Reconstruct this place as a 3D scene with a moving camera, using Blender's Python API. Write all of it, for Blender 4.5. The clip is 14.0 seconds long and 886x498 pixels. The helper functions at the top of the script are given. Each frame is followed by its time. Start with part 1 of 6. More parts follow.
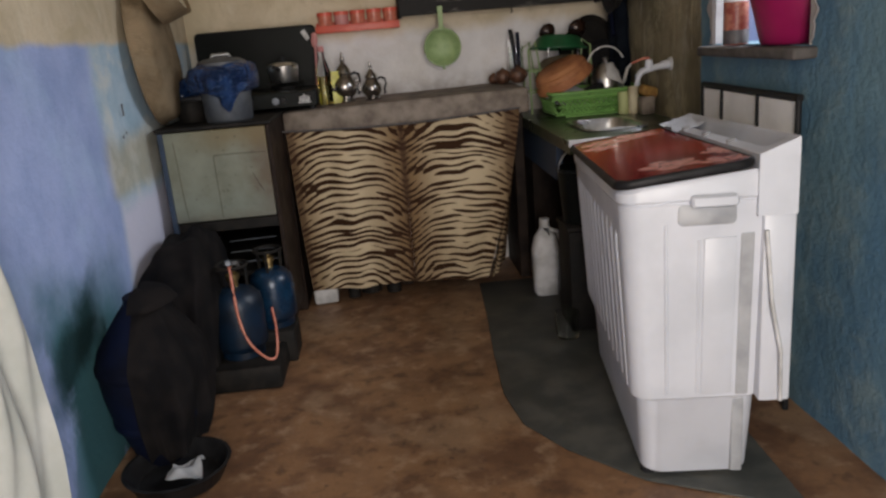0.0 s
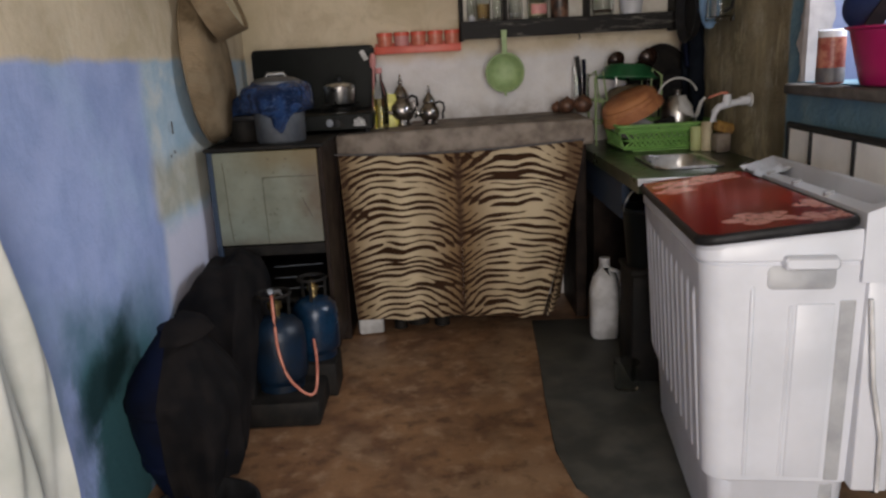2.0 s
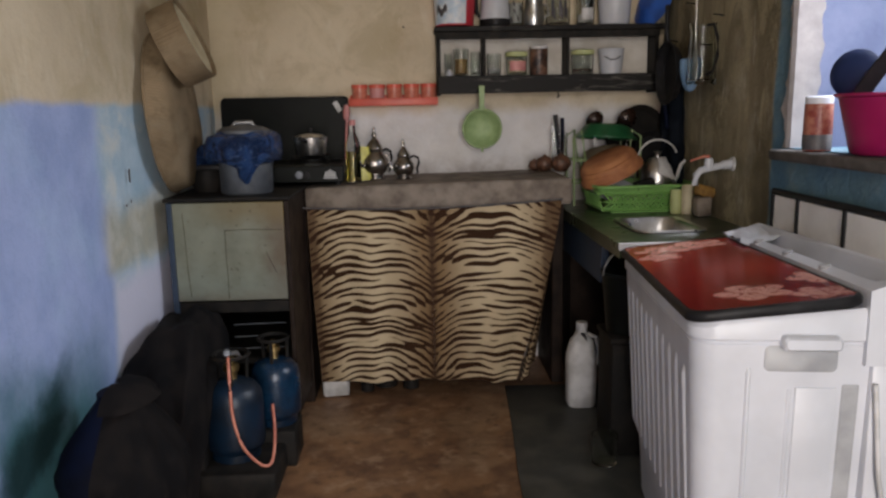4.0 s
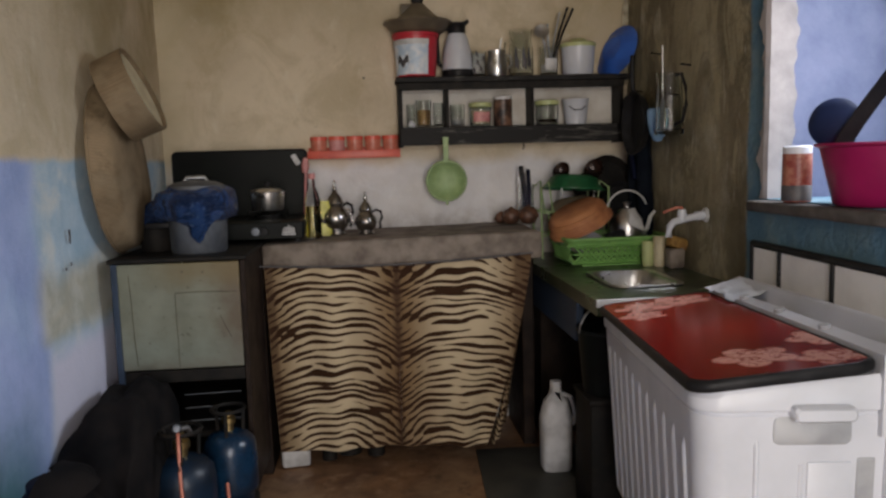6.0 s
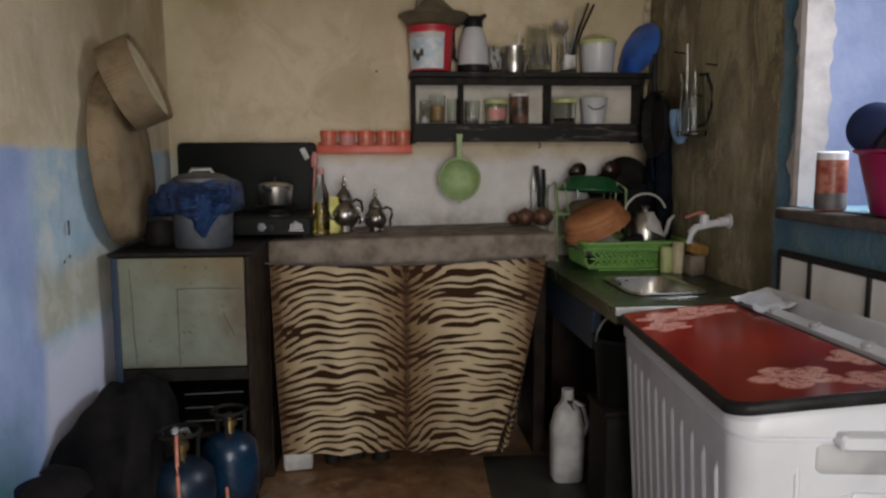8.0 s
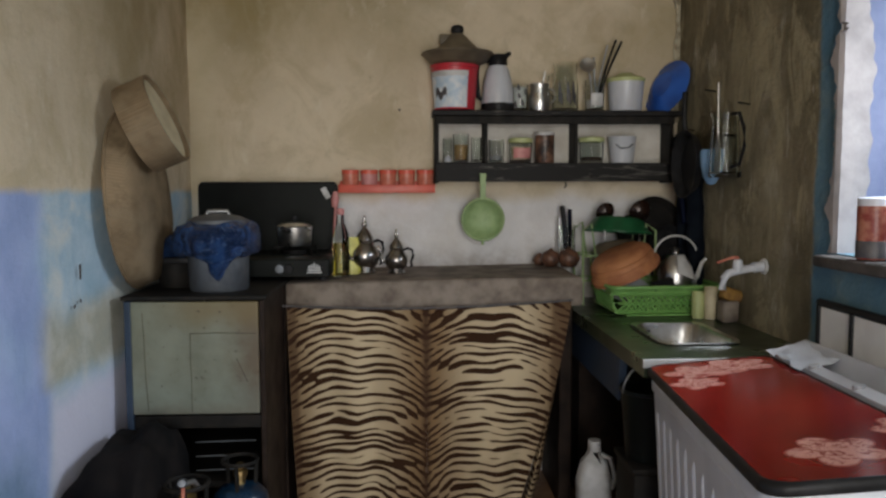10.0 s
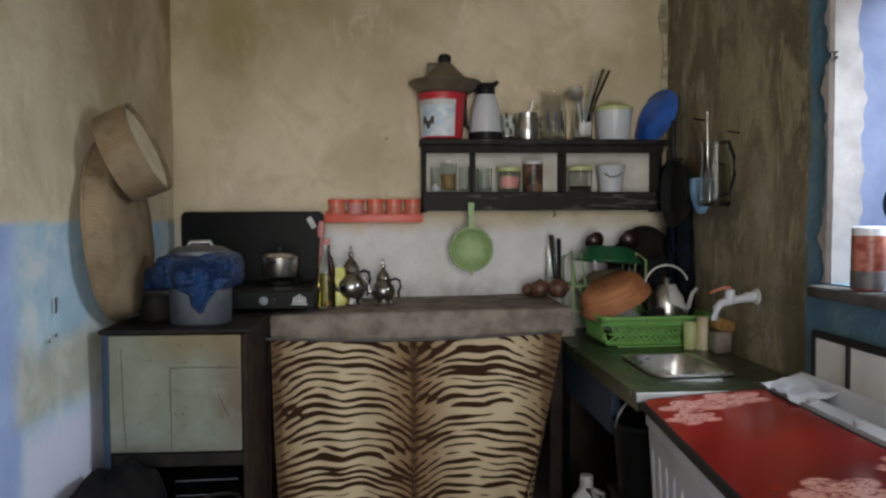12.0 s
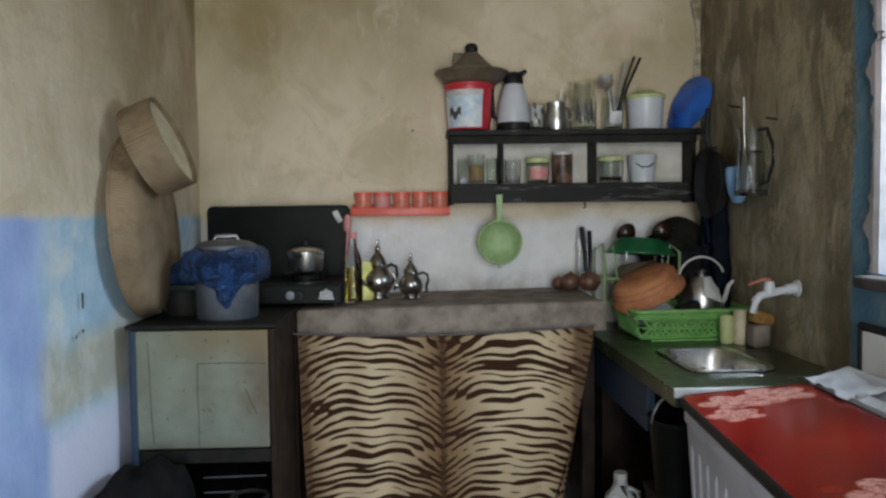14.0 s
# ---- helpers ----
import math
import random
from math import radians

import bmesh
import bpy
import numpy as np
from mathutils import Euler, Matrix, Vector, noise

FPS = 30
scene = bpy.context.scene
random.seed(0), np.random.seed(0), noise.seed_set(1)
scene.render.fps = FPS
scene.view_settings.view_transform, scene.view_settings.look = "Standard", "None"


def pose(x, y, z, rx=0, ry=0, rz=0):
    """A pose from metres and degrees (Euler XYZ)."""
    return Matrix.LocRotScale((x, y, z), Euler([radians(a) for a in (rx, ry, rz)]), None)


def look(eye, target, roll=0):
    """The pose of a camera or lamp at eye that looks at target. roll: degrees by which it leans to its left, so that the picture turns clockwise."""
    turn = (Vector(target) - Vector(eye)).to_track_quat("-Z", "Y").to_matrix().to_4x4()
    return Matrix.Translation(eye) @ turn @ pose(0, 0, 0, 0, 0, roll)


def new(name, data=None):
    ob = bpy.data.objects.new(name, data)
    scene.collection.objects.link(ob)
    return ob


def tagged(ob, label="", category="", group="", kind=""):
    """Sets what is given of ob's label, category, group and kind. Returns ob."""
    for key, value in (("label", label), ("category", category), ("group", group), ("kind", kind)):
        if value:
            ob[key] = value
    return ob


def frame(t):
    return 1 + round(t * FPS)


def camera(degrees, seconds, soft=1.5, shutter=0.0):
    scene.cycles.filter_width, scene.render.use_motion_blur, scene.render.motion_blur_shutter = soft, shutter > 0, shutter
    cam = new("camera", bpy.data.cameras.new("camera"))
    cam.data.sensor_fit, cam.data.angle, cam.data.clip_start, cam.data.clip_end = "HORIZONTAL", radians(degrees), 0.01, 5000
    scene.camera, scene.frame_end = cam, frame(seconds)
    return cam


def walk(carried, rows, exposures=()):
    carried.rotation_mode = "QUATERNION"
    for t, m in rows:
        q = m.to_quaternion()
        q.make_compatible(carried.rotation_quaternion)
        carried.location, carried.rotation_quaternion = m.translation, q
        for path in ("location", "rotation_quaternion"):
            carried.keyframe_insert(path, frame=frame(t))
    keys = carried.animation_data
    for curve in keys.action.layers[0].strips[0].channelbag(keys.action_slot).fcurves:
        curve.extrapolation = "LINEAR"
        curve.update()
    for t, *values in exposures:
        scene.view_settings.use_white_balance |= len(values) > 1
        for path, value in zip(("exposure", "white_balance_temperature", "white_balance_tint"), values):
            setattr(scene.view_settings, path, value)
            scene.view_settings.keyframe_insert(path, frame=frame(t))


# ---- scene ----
cam = camera(60.8, 14.0, 2.5)
METRES, EYE, TILT, LEAN, TURN = 8.0, 1.5, 0.0, 0.0, -3.9
PATH = [
    (0, (0.44, -3.317, 1.164), (0.556, -1.395, 0.623), -4.9),
    (0.5, (0.441, -3.263, 1.169), (0.493, -1.329, 0.663), -4.5),
    (1, (0.439, -3.22, 1.183), (0.469, -1.277, 0.711), -3.8),
    (1.5, (0.438, -3.182, 1.184), (0.427, -1.235, 0.73), -3.0),
    (2, (0.434, -3.145, 1.187), (0.426, -1.205, 0.7), -3.0),
    (2.5, (0.444, -3.111, 1.186), (0.398, -1.169, 0.713), -2.7),
    (3, (0.449, -3.07, 1.18), (0.444, -1.116, 0.757), -1.7),
    (3.5, (0.446, -3.04, 1.188), (0.464, -1.073, 0.829), -1.7),
    (4, (0.437, -3.008, 1.188), (0.508, -1.041, 0.832), -1.1),
    (6.5, (0.406, -2.834, 1.199), (0.614, -0.856, 0.982), -1.3),
    (7, (0.401, -2.808, 1.198), (0.623, -0.832, 0.977), -0.7),
    (7.5, (0.393, -2.791, 1.2), (0.601, -0.814, 0.975), -0.4),
    (8, (0.392, -2.77, 1.198), (0.569, -0.792, 0.961), -0.2),
    (10.5, (0.44, -2.678, 1.235), (0.531, -0.684, 1.11), -0.1),
    (11, (0.434, -2.669, 1.227), (0.542, -0.674, 1.126), -0.2),
    (11.5, (0.455, -2.652, 1.237), (0.562, -0.657, 1.15), -0.4),
    (12, (0.436, -2.642, 1.236), (0.564, -0.648, 1.156), -0.2),
    (12.5, (0.435, -2.633, 1.233), (0.555, -0.639, 1.156), -0.4),
    (13, (0.425, -2.644, 1.236), (0.532, -0.649, 1.157), -0.6),
    (13.5, (0.448, -2.624, 1.235), (0.512, -0.627, 1.144), -0.8),
    (14, (0.427, -2.592, 1.226), (0.489, -0.595, 1.134), -0.7),
]
EXPOSURES = [(0.0, 0.02, 6550, 12), (4.0, 0.03, 6500, 13), (6.5, -0.12, 6550, 12), (8.2, -0.14, 6500, 9), (10.5, 0.09, 6200, 7), (11.7, 0.15, 6120, 6), (13.0, 0.18, 5900, 1), (13.5, 0.22, 5820, 1), (14.0, 0.38, 5700, 2)]
walk(cam, [(t, look(eye, target, roll)) for t, eye, target, roll in PATH], EXPOSURES)

# ---- world and light ----
world = bpy.data.worlds.new("world")
scene.world = world
world.use_nodes = True
wnt = world.node_tree
sky = wnt.nodes.new("ShaderNodeTexSky")
sky.sky_type, sky.sun_disc = "NISHITA", False
sky.sun_elevation, sky.sun_rotation = radians(42), radians(200)
wnt.links.new(sky.outputs[0], wnt.nodes["Background"].inputs[0])
wnt.nodes["Background"].inputs[1].default_value = 0.12


def area(name, eye, target, sx, sy, watts, colour):
    data = bpy.data.lights.new(name, "AREA")
    data.shape, data.size, data.size_y, data.energy, data.color = "RECTANGLE", sx, sy, watts, colour
    ob = new(name, data)
    ob.matrix_world = look(eye, target)
    return ob


# daylight of the window opening and of the open doorway behind the walker
area("window_daylight", (1.985, -1.0, 1.60), (1.2, -0.92, 0.88), 0.56, 0.70, 10.5, (0.90, 0.94, 1.0)).data.spread = radians(110)
area("door_daylight", (0.66, -4.16, 1.15), (0.55, 0.0, 1.0), 0.85, 1.9, 62, (1.0, 0.93, 0.85))

# ---- materials ----


class G:
    """A small builder of node trees."""

    def __init__(self, name):
        self.mat = bpy.data.materials.new(name)
        self.mat.use_nodes = True
        self.nt = self.mat.node_tree
        self.b = self.nt.nodes["Principled BSDF"]
        self.co = self.nt.nodes.new("ShaderNodeTexCoord").outputs["Object"]

    def n(self, kind, **inputs):
        node = self.nt.nodes.new(kind)
        for k, v in inputs.items():
            key = int(k[1:]) if k[0] == "i" and k[1:].isdigit() else k.replace("_", " ")
            if isinstance(v, bpy.types.NodeSocket):
                self.nt.links.new(v, node.inputs[key])
            else:
                node.inputs[key].default_value = v
        return node

    def noise(self, scale, detail=4.0, rough=0.55, at=None, dist=0.0):
        return self.n("ShaderNodeTexNoise", Vector=at or self.co, Scale=scale, Detail=detail, Roughness=rough, Distortion=dist).outputs[0]

    def ramp(self, fac, lo, hi):
        node = self.n("ShaderNodeMapRange", i0=fac, i1=lo, i2=hi)
        node.clamp = True
        node.interpolation_type = "SMOOTHSTEP"
        return node.outputs[0]

    def mix(self, fac, a, b):
        node = self.nt.nodes.new("ShaderNodeMix")
        node.data_type = "RGBA"
        for i, v in ((0, fac), (6, a), (7, b)):
            if isinstance(v, bpy.types.NodeSocket):
                self.nt.links.new(v, node.inputs[i])
            else:
                node.inputs[i].default_value = v if i == 0 else (*v, 1)
        return node.outputs[2]

    def m(self, op, a, b=0.0, c=0.0):
        node = self.nt.nodes.new("ShaderNodeMath")
        node.operation = op
        for i, v in enumerate((a, b, c)):
            if isinstance(v, bpy.types.NodeSocket):
                self.nt.links.new(v, node.inputs[i])
            else:
                node.inputs[i].default_value = v
        return node.outputs[0]

    def xyz(self):
        s = self.n("ShaderNodeSeparateXYZ", Vector=self.co)
        return s.outputs[0], s.outputs[1], s.outputs[2]

    def stretch(self, x, y, z):
        return self.n("ShaderNodeMapping", Vector=self.co, Scale=(x, y, z)).outputs[0]

    def bump(self, h, strength, dist=0.01):
        node = self.n("ShaderNodeBump", Height=h, Strength=strength, Distance=dist)
        self.nt.links.new(node.outputs[0], self.b.inputs["Normal"])

    def end(self, colour, rough=0.6, metal=0.0, spec=0.5):
        for key, v in (("Base Color", colour), ("Roughness", rough), ("Metallic", metal), ("Specular IOR Level", spec)):
            if isinstance(v, bpy.types.NodeSocket):
                self.nt.links.new(v, self.b.inputs[key])
            else:
                self.b.inputs[key].default_value = (*v, 1) if key == "Base Color" else v
        return self.mat


def plain(name, c, c2=None, scale=14.0, rough=0.5, metal=0.0, bump=0.1, grain=180.0, spec=0.5):
    """Two scales of variation: soft stains between c and c2, and a fine grain in the gloss and relief."""
    g = G(name)
    c2 = c2 or tuple(v * 0.72 for v in c)
    big, fine = g.noise(scale, 5), g.noise(grain, 3)
    col = g.mix(g.ramp(big, 0.35, 0.68), c, c2)
    rgh = g.m("MULTIPLY_ADD", big, 0.25, rough - 0.12)
    g.bump(g.m("ADD", fine, g.m("MULTIPLY", big, 2.0)), bump, 0.002)
    return g.end(col, rgh, metal, spec)


def wall_material(name, kind):
    g = G(name)
    x, y, z = g.xyz()
    big, mid, fine = g.noise(1.3, 6, 0.6), g.noise(6, 6, 0.65), g.noise(60, 4)
    wob = g.m("MULTIPLY_ADD", g.noise(5, 5), 0.10, -0.05)
    streak = g.noise(3.0, 6, 0.62, g.stretch(1.6, 1.6, 0.55))
    cream = g.mix(g.ramp(big, 0.35, 0.7), (0.72, 0.62, 0.47), (0.58, 0.49, 0.36))
    cream = g.mix(g.m("MULTIPLY", g.ramp(mid, 0.55, 0.75), 0.45), cream, (0.45, 0.36, 0.22))
    smoke = g.m("MULTIPLY", g.ramp(g.m("ADD", z, g.m("MULTIPLY", g.noise(1.8, 4), 0.9)), 1.95, 2.6), g.ramp(g.noise(2.2, 5, 0.55), 0.28, 0.72))
    cream = g.mix(g.m("MULTIPLY", smoke, 0.75), cream, (0.29, 0.24, 0.13))
    olive = g.ramp(g.noise(3.4, 5, 0.6, g.stretch(1, 1, 0.6)), 0.36, 0.66)
    blot = g.ramp(g.noise(4.2, 7, 0.68, None, 0.8), 0.44, 0.66)
    cream = g.mix(g.m("MULTIPLY", blot, 0.42), cream, (0.40, 0.33, 0.19))
    chalk = g.ramp(g.noise(8.5, 6, 0.7, g.stretch(1, 1, 0.5), 0.5), 0.56, 0.70)
    cream = g.mix(g.m("MULTIPLY", chalk, 0.45), cream, (0.74, 0.68, 0.56))
    speck = g.ramp(g.noise(34, 3, 0.6), 0.70, 0.76)
    cream = g.mix(g.m("MULTIPLY", speck, 0.55), cream, (0.22, 0.17, 0.10))
    pale = g.mix(g.ramp(mid, 0.3, 0.7), (0.84, 0.83, 0.85), (0.74, 0.73, 0.75))
    pale = g.mix(g.m("MULTIPLY", blot, 0.25), pale, (0.60, 0.56, 0.52))
    if kind == "north":
        low = g.ramp(g.m("ADD", z, wob), 1.24, 1.16)
        col = g.mix(low, cream, pale)
        # the colour is darkened towards the west corner
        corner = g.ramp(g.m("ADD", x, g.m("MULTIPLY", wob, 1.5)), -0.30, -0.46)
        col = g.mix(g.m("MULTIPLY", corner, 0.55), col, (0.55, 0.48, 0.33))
        soot = g.m("MULTIPLY", g.m("MULTIPLY", g.ramp(x, 0.55, -0.3), g.ramp(z, 1.62, 1.95)), olive)
        col = g.mix(g.m("MULTIPLY", soot, 0.7), col, (0.30, 0.235, 0.10))
        splash = g.m("MULTIPLY", g.ramp(z, 1.02, 0.9), g.ramp(mid, 0.4, 0.65))
        col = g.mix(g.m("MULTIPLY", splash, 0.5), col, (0.30, 0.25, 0.20))
    elif kind == "west":
        blue = g.mix(g.ramp(mid, 0.35, 0.7), (0.37, 0.46, 0.76), (0.29, 0.38, 0.66))
        blue = g.mix(g.m("MULTIPLY", g.ramp(g.noise(2.5, 3), 0.52, 0.7), 0.5), blue, (0.42, 0.58, 0.80))
        yy = g.m("ADD", y, g.m("MULTIPLY", wob, 0.9))
        body = g.mix(g.ramp(yy, -0.82, -0.72), blue, g.mix(blot, g.mix(g.ramp(mid, 0.3, 0.7), (0.47, 0.60, 0.72), (0.34, 0.49, 0.62)), (0.60, 0.65, 0.67)))
        patch = g.m("MULTIPLY", g.m("MULTIPLY", g.ramp(g.m("ADD", z, wob), 0.70, 0.76), g.ramp(g.m("ADD", z, wob), 0.97, 0.86)), g.ramp(yy, -0.85, -0.74))
        body = g.mix(g.m("MULTIPLY", patch, 0.8), body, g.mix(g.ramp(mid, 0.4, 0.6), (0.52, 0.50, 0.42), (0.38, 0.36, 0.27)))
        under = g.m("MULTIPLY", g.ramp(g.m("ADD", z, wob), 0.74, 0.66), g.ramp(yy, -0.82, -0.73))
        body = g.mix(under, body, (0.62, 0.63, 0.78))
        damp = g.m("MULTIPLY", g.ramp(g.m("ADD", z, g.m("MULTIPLY", g.noise(4, 4), 0.5)), 1.0, 0.62), g.ramp(g.noise(5, 5, 0.6, g.stretch(1, 1, 0.6)), 0.30, 0.48))
        damp = g.m("MULTIPLY", damp, g.ramp(g.m("ABSOLUTE", g.m("ADD", yy, 1.22)), 0.48, 0.16))
        body = g.mix(damp, body, (0.05, 0.15, 0.18))
        slope = g.m("ADD", g.m("ADD", z, g.m("MULTIPLY", yy, -0.42)), g.m("MULTIPLY", g.noise(7, 5, 0.65), 0.16))
        mould = g.m("MULTIPLY", g.m("MULTIPLY", g.ramp(slope, 1.20, 1.08), g.ramp(slope, 0.94, 1.02)), g.ramp(g.m("ABSOLUTE", g.m("ADD", yy, 1.30)), 0.26, 0.10))
        body = g.mix(mould, body, (0.008, 0.034, 0.040))
        soot = g.m("MULTIPLY", g.m("MULTIPLY", g.ramp(y, -1.1, 0.1), g.ramp(z, 1.30, 1.75)), olive)
        cream = g.mix(g.m("MULTIPLY", soot, 0.6), cream, (0.27, 0.205, 0.085))
        col = g.mix(g.ramp(g.m("ADD", z, g.m("MULTIPLY", wob, 0.5)), 1.245, 1.215), cream, body)
    elif kind == "east":
        plaster = g.mix(g.ramp(streak, 0.33, 0.66), (0.30, 0.26, 0.175), (0.19, 0.16, 0.105))
        plaster = g.mix(g.m("MULTIPLY", g.ramp(g.noise(9, 6, 0.7, g.stretch(1, 1, 0.45)), 0.50, 0.68), 0.6), plaster, (0.42, 0.39, 0.31))
        teal = g.mix(g.ramp(streak, 0.35, 0.65), (0.125, 0.215, 0.265), (0.085, 0.175, 0.26))
        teal = g.mix(g.m("MULTIPLY", g.ramp(mid, 0.48, 0.68), 0.45), teal, (0.24, 0.31, 0.31))
        plaster = g.mix(g.m("MULTIPLY", g.ramp(g.noise(2.1, 5, 0.6), 0.42, 0.64), 0.65), plaster, (0.10, 0.085, 0.05))
        plaster = g.mix(g.m("MULTIPLY", g.ramp(g.noise(14, 5, 0.6, g.stretch(1, 1, 0.35)), 0.60, 0.70), 0.7), plaster, (0.46, 0.43, 0.35))
        trowel = g.ramp(g.noise(5.5, 6, 0.7, g.stretch(1, 1, 0.5), 0.9), 0.50, 0.62)
        plaster = g.mix(g.m("MULTIPLY", trowel, 0.75), plaster, (0.36, 0.315, 0.205))
        drip = g.ramp(g.noise(11, 5, 0.65, g.stretch(1, 1.3, 0.22), 0.4), 0.57, 0.66)
        plaster = g.mix(g.m("MULTIPLY", drip, 0.4), plaster, (0.12, 0.10, 0.06))
        edge = g.ramp(g.m("ADD", y, g.m("MULTIPLY", wob, 0.7)), -0.59, -0.565)
        col = g.mix(edge, teal, plaster)
    else:
        col = cream
    g.bump(g.m("ADD", g.m("MULTIPLY", mid, 3.0), g.m("ADD", g.m("MULTIPLY", streak, 0.6), g.m("MULTIPLY", fine, 0.6))), 0.34 if kind == "east" else 0.24, 0.018 if kind == "east" else 0.012)
    return g.end(col, g.m("MULTIPLY_ADD", mid, 0.2, 0.75), 0, 0.25)


M_NORTH, M_WEST, M_EAST, M_SOUTH = (wall_material("plaster_" + k, k) for k in ("north", "west", "east", "south"))


def floor_material():
    g = G("worn_brown_vinyl")
    a, b, c = g.noise(4.5, 6, 0.6), g.noise(12, 6, 0.58), g.noise(120, 3)
    wide = g.noise(2.1, 4, 0.5)
    col = g.mix(g.ramp(a, 0.36, 0.64), (0.255, 0.138, 0.070), (0.135, 0.068, 0.037))
    col = g.mix(g.m("MULTIPLY", g.ramp(wide, 0.54, 0.62), 0.45), col, (0.34, 0.225, 0.135))
    col = g.mix(g.m("MULTIPLY", g.ramp(b, 0.52, 0.68), 0.6), col, (0.36, 0.24, 0.15))
    col = g.mix(g.m("MULTIPLY", g.ramp(b, 0.46, 0.34), 0.6), col, (0.085, 0.044, 0.026))
    col = g.mix(g.m("MULTIPLY", g.ramp(g.noise(27, 3, 0.6), 0.64, 0.72), 0.6), col, (0.05, 0.028, 0.02))
    g.bump(g.m("ADD", b, c), 0.2, 0.004)
    return g.end(col, g.m("MULTIPLY_ADD", a, 0.35, 0.3))


M_FLOOR = floor_material()
M_DARKLAYER = plain("dark_grey_layer", (0.035, 0.038, 0.036), (0.07, 0.07, 0.062), 9, 0.6, 0, 0.3)
M_CEIL = plain("limewashed_ceiling", (0.55, 0.5, 0.42), (0.42, 0.37, 0.29), 2, 0.9, 0, 0.3, 40)
M_CONC = plain("stained_concrete", (0.24, 0.20, 0.165), (0.11, 0.085, 0.068), 11, 0.75, 0, 0.6, 70)
M_SILL = plain("dark_cement", (0.10, 0.09, 0.085), (0.05, 0.045, 0.042), 14, 0.8, 0, 0.5, 60)
M_REVEAL = plain("white_window_plaster", (0.36, 0.335, 0.33), (0.22, 0.205, 0.205), 7, 0.85, 0, 0.4, 50)
M_CRUMB = plain("crumbling_plaster", (0.42, 0.38, 0.28), (0.20, 0.17, 0.11), 26, 0.9, 0, 0.6, 60)
M_RBLUE = plain("blue_window_plaster", (0.101, 0.126, 0.223), (0.151, 0.176, 0.281), 7, 0.8, 0, 0.35, 50)
M_BLACKWOOD = plain("black_painted_wood", (0.010, 0.010, 0.010), (0.028, 0.025, 0.022), 22, 0.6, 0, 0.35, 60, spec=0.12)
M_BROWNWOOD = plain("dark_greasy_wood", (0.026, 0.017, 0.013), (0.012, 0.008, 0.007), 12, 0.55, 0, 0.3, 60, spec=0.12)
M_RUST = plain("rust_stain", (0.06, 0.03, 0.018), (0.03, 0.018, 0.012), 40, 0.8, 0, 0.3)
M_SEAM = plain("brown_seam_dirt", (0.09, 0.075, 0.05), (0.04, 0.03, 0.02), 60, 0.8, 0, 0.3)
M_SOOT = plain("sooty_metal", (0.012, 0.012, 0.012), (0.024, 0.021, 0.019), 15, 0.6, 0.2, 0.2, spec=0.12)
M_BLACKGLOSS = plain("black_enamel", (0.005, 0.006, 0.006), (0.008, 0.010, 0.009), 8, 0.42, 0, 0.03, spec=0.12)
M_STEEL = plain("dull_steel", (0.62, 0.62, 0.62), (0.45, 0.44, 0.43), 20, 0.3, 1.0, 0.06)
M_ALU = plain("worn_aluminium", (0.42, 0.43, 0.45), (0.30, 0.31, 0.32), 16, 0.42, 0.9, 0.12)
M_DULLALU = plain("grey_scuffed_aluminium", (0.17, 0.185, 0.21), (0.10, 0.11, 0.13), 12, 0.5, 0.7, 0.12)
M_SILVER = plain("tarnished_silver", (0.50, 0.48, 0.46), (0.26, 0.24, 0.23), 30, 0.22, 1.0, 0.15, 220)
M_BLACKPL = plain("black_plastic", (0.012, 0.012, 0.013), (0.022, 0.022, 0.024), 20, 0.4, 0, 0.05, spec=0.12)
M_WHITEPL = plain("white_plastic", (0.60, 0.62, 0.675), (0.52, 0.54, 0.59), 5, 0.35, 0, 0.04)
M_DIRTYWH = plain("greyed_white_plastic", (0.62, 0.62, 0.63), (0.40, 0.40, 0.40), 12, 0.5, 0, 0.08)
M_LINING = plain("yellowed_paper", (0.70, 0.67, 0.62), (0.56, 0.52, 0.46), 9, 0.85, 0, 0.15, 120)
M_CREAMPL = plain("ivory_panel", (0.78, 0.77, 0.77), (0.68, 0.67, 0.67), 8, 0.5, 0, 0.05)
M_GREYPL = plain("grey_plastic_and_recess_shade", (0.40, 0.41, 0.43), (0.28, 0.29, 0.31), 10, 0.5, 0, 0.05)
M_SALMON = plain("salmon_red_plastic", (0.72, 0.13, 0.085), (0.60, 0.10, 0.07), 15, 0.4, 0, 0.05)
M_GREENPL = plain("bright_green_plastic", (0.235, 0.46, 0.135), (0.175, 0.37, 0.10), 14, 0.4, 0, 0.05)
M_SIEVE = plain("pale_green_plastic", (0.33, 0.45, 0.215), (0.26, 0.37, 0.17), 30, 0.5, 0, 0.1)
M_DKGREEN = plain("dark_green_plastic", (0.02, 0.13, 0.05), (0.015, 0.09, 0.035), 18, 0.4, 0, 0.05)
M_LIDGREEN = plain("yellow_green_lid", (0.52, 0.57, 0.27), (0.44, 0.48, 0.22), 18, 0.45, 0, 0.05)
M_BLUEPL = plain("blue_plastic", (0.03, 0.12, 0.50), (0.02, 0.08, 0.36), 10, 0.35, 0, 0.05)
M_LTBLUE = plain("pale_blue_reflection", (0.20, 0.34, 0.54), (0.15, 0.27, 0.45), 14, 0.45, 0, 0.05)
M_NAVY = plain("navy_plastic", (0.004, 0.007, 0.024), (0.003, 0.004, 0.010), 6, 0.65, 0, 0.1, spec=0.12)
M_NIGHT = plain("faded_black_blue_cloth", (0.004, 0.006, 0.011), (0.010, 0.014, 0.022), 14, 0.9, 0, 0.4, 240, spec=0.12)
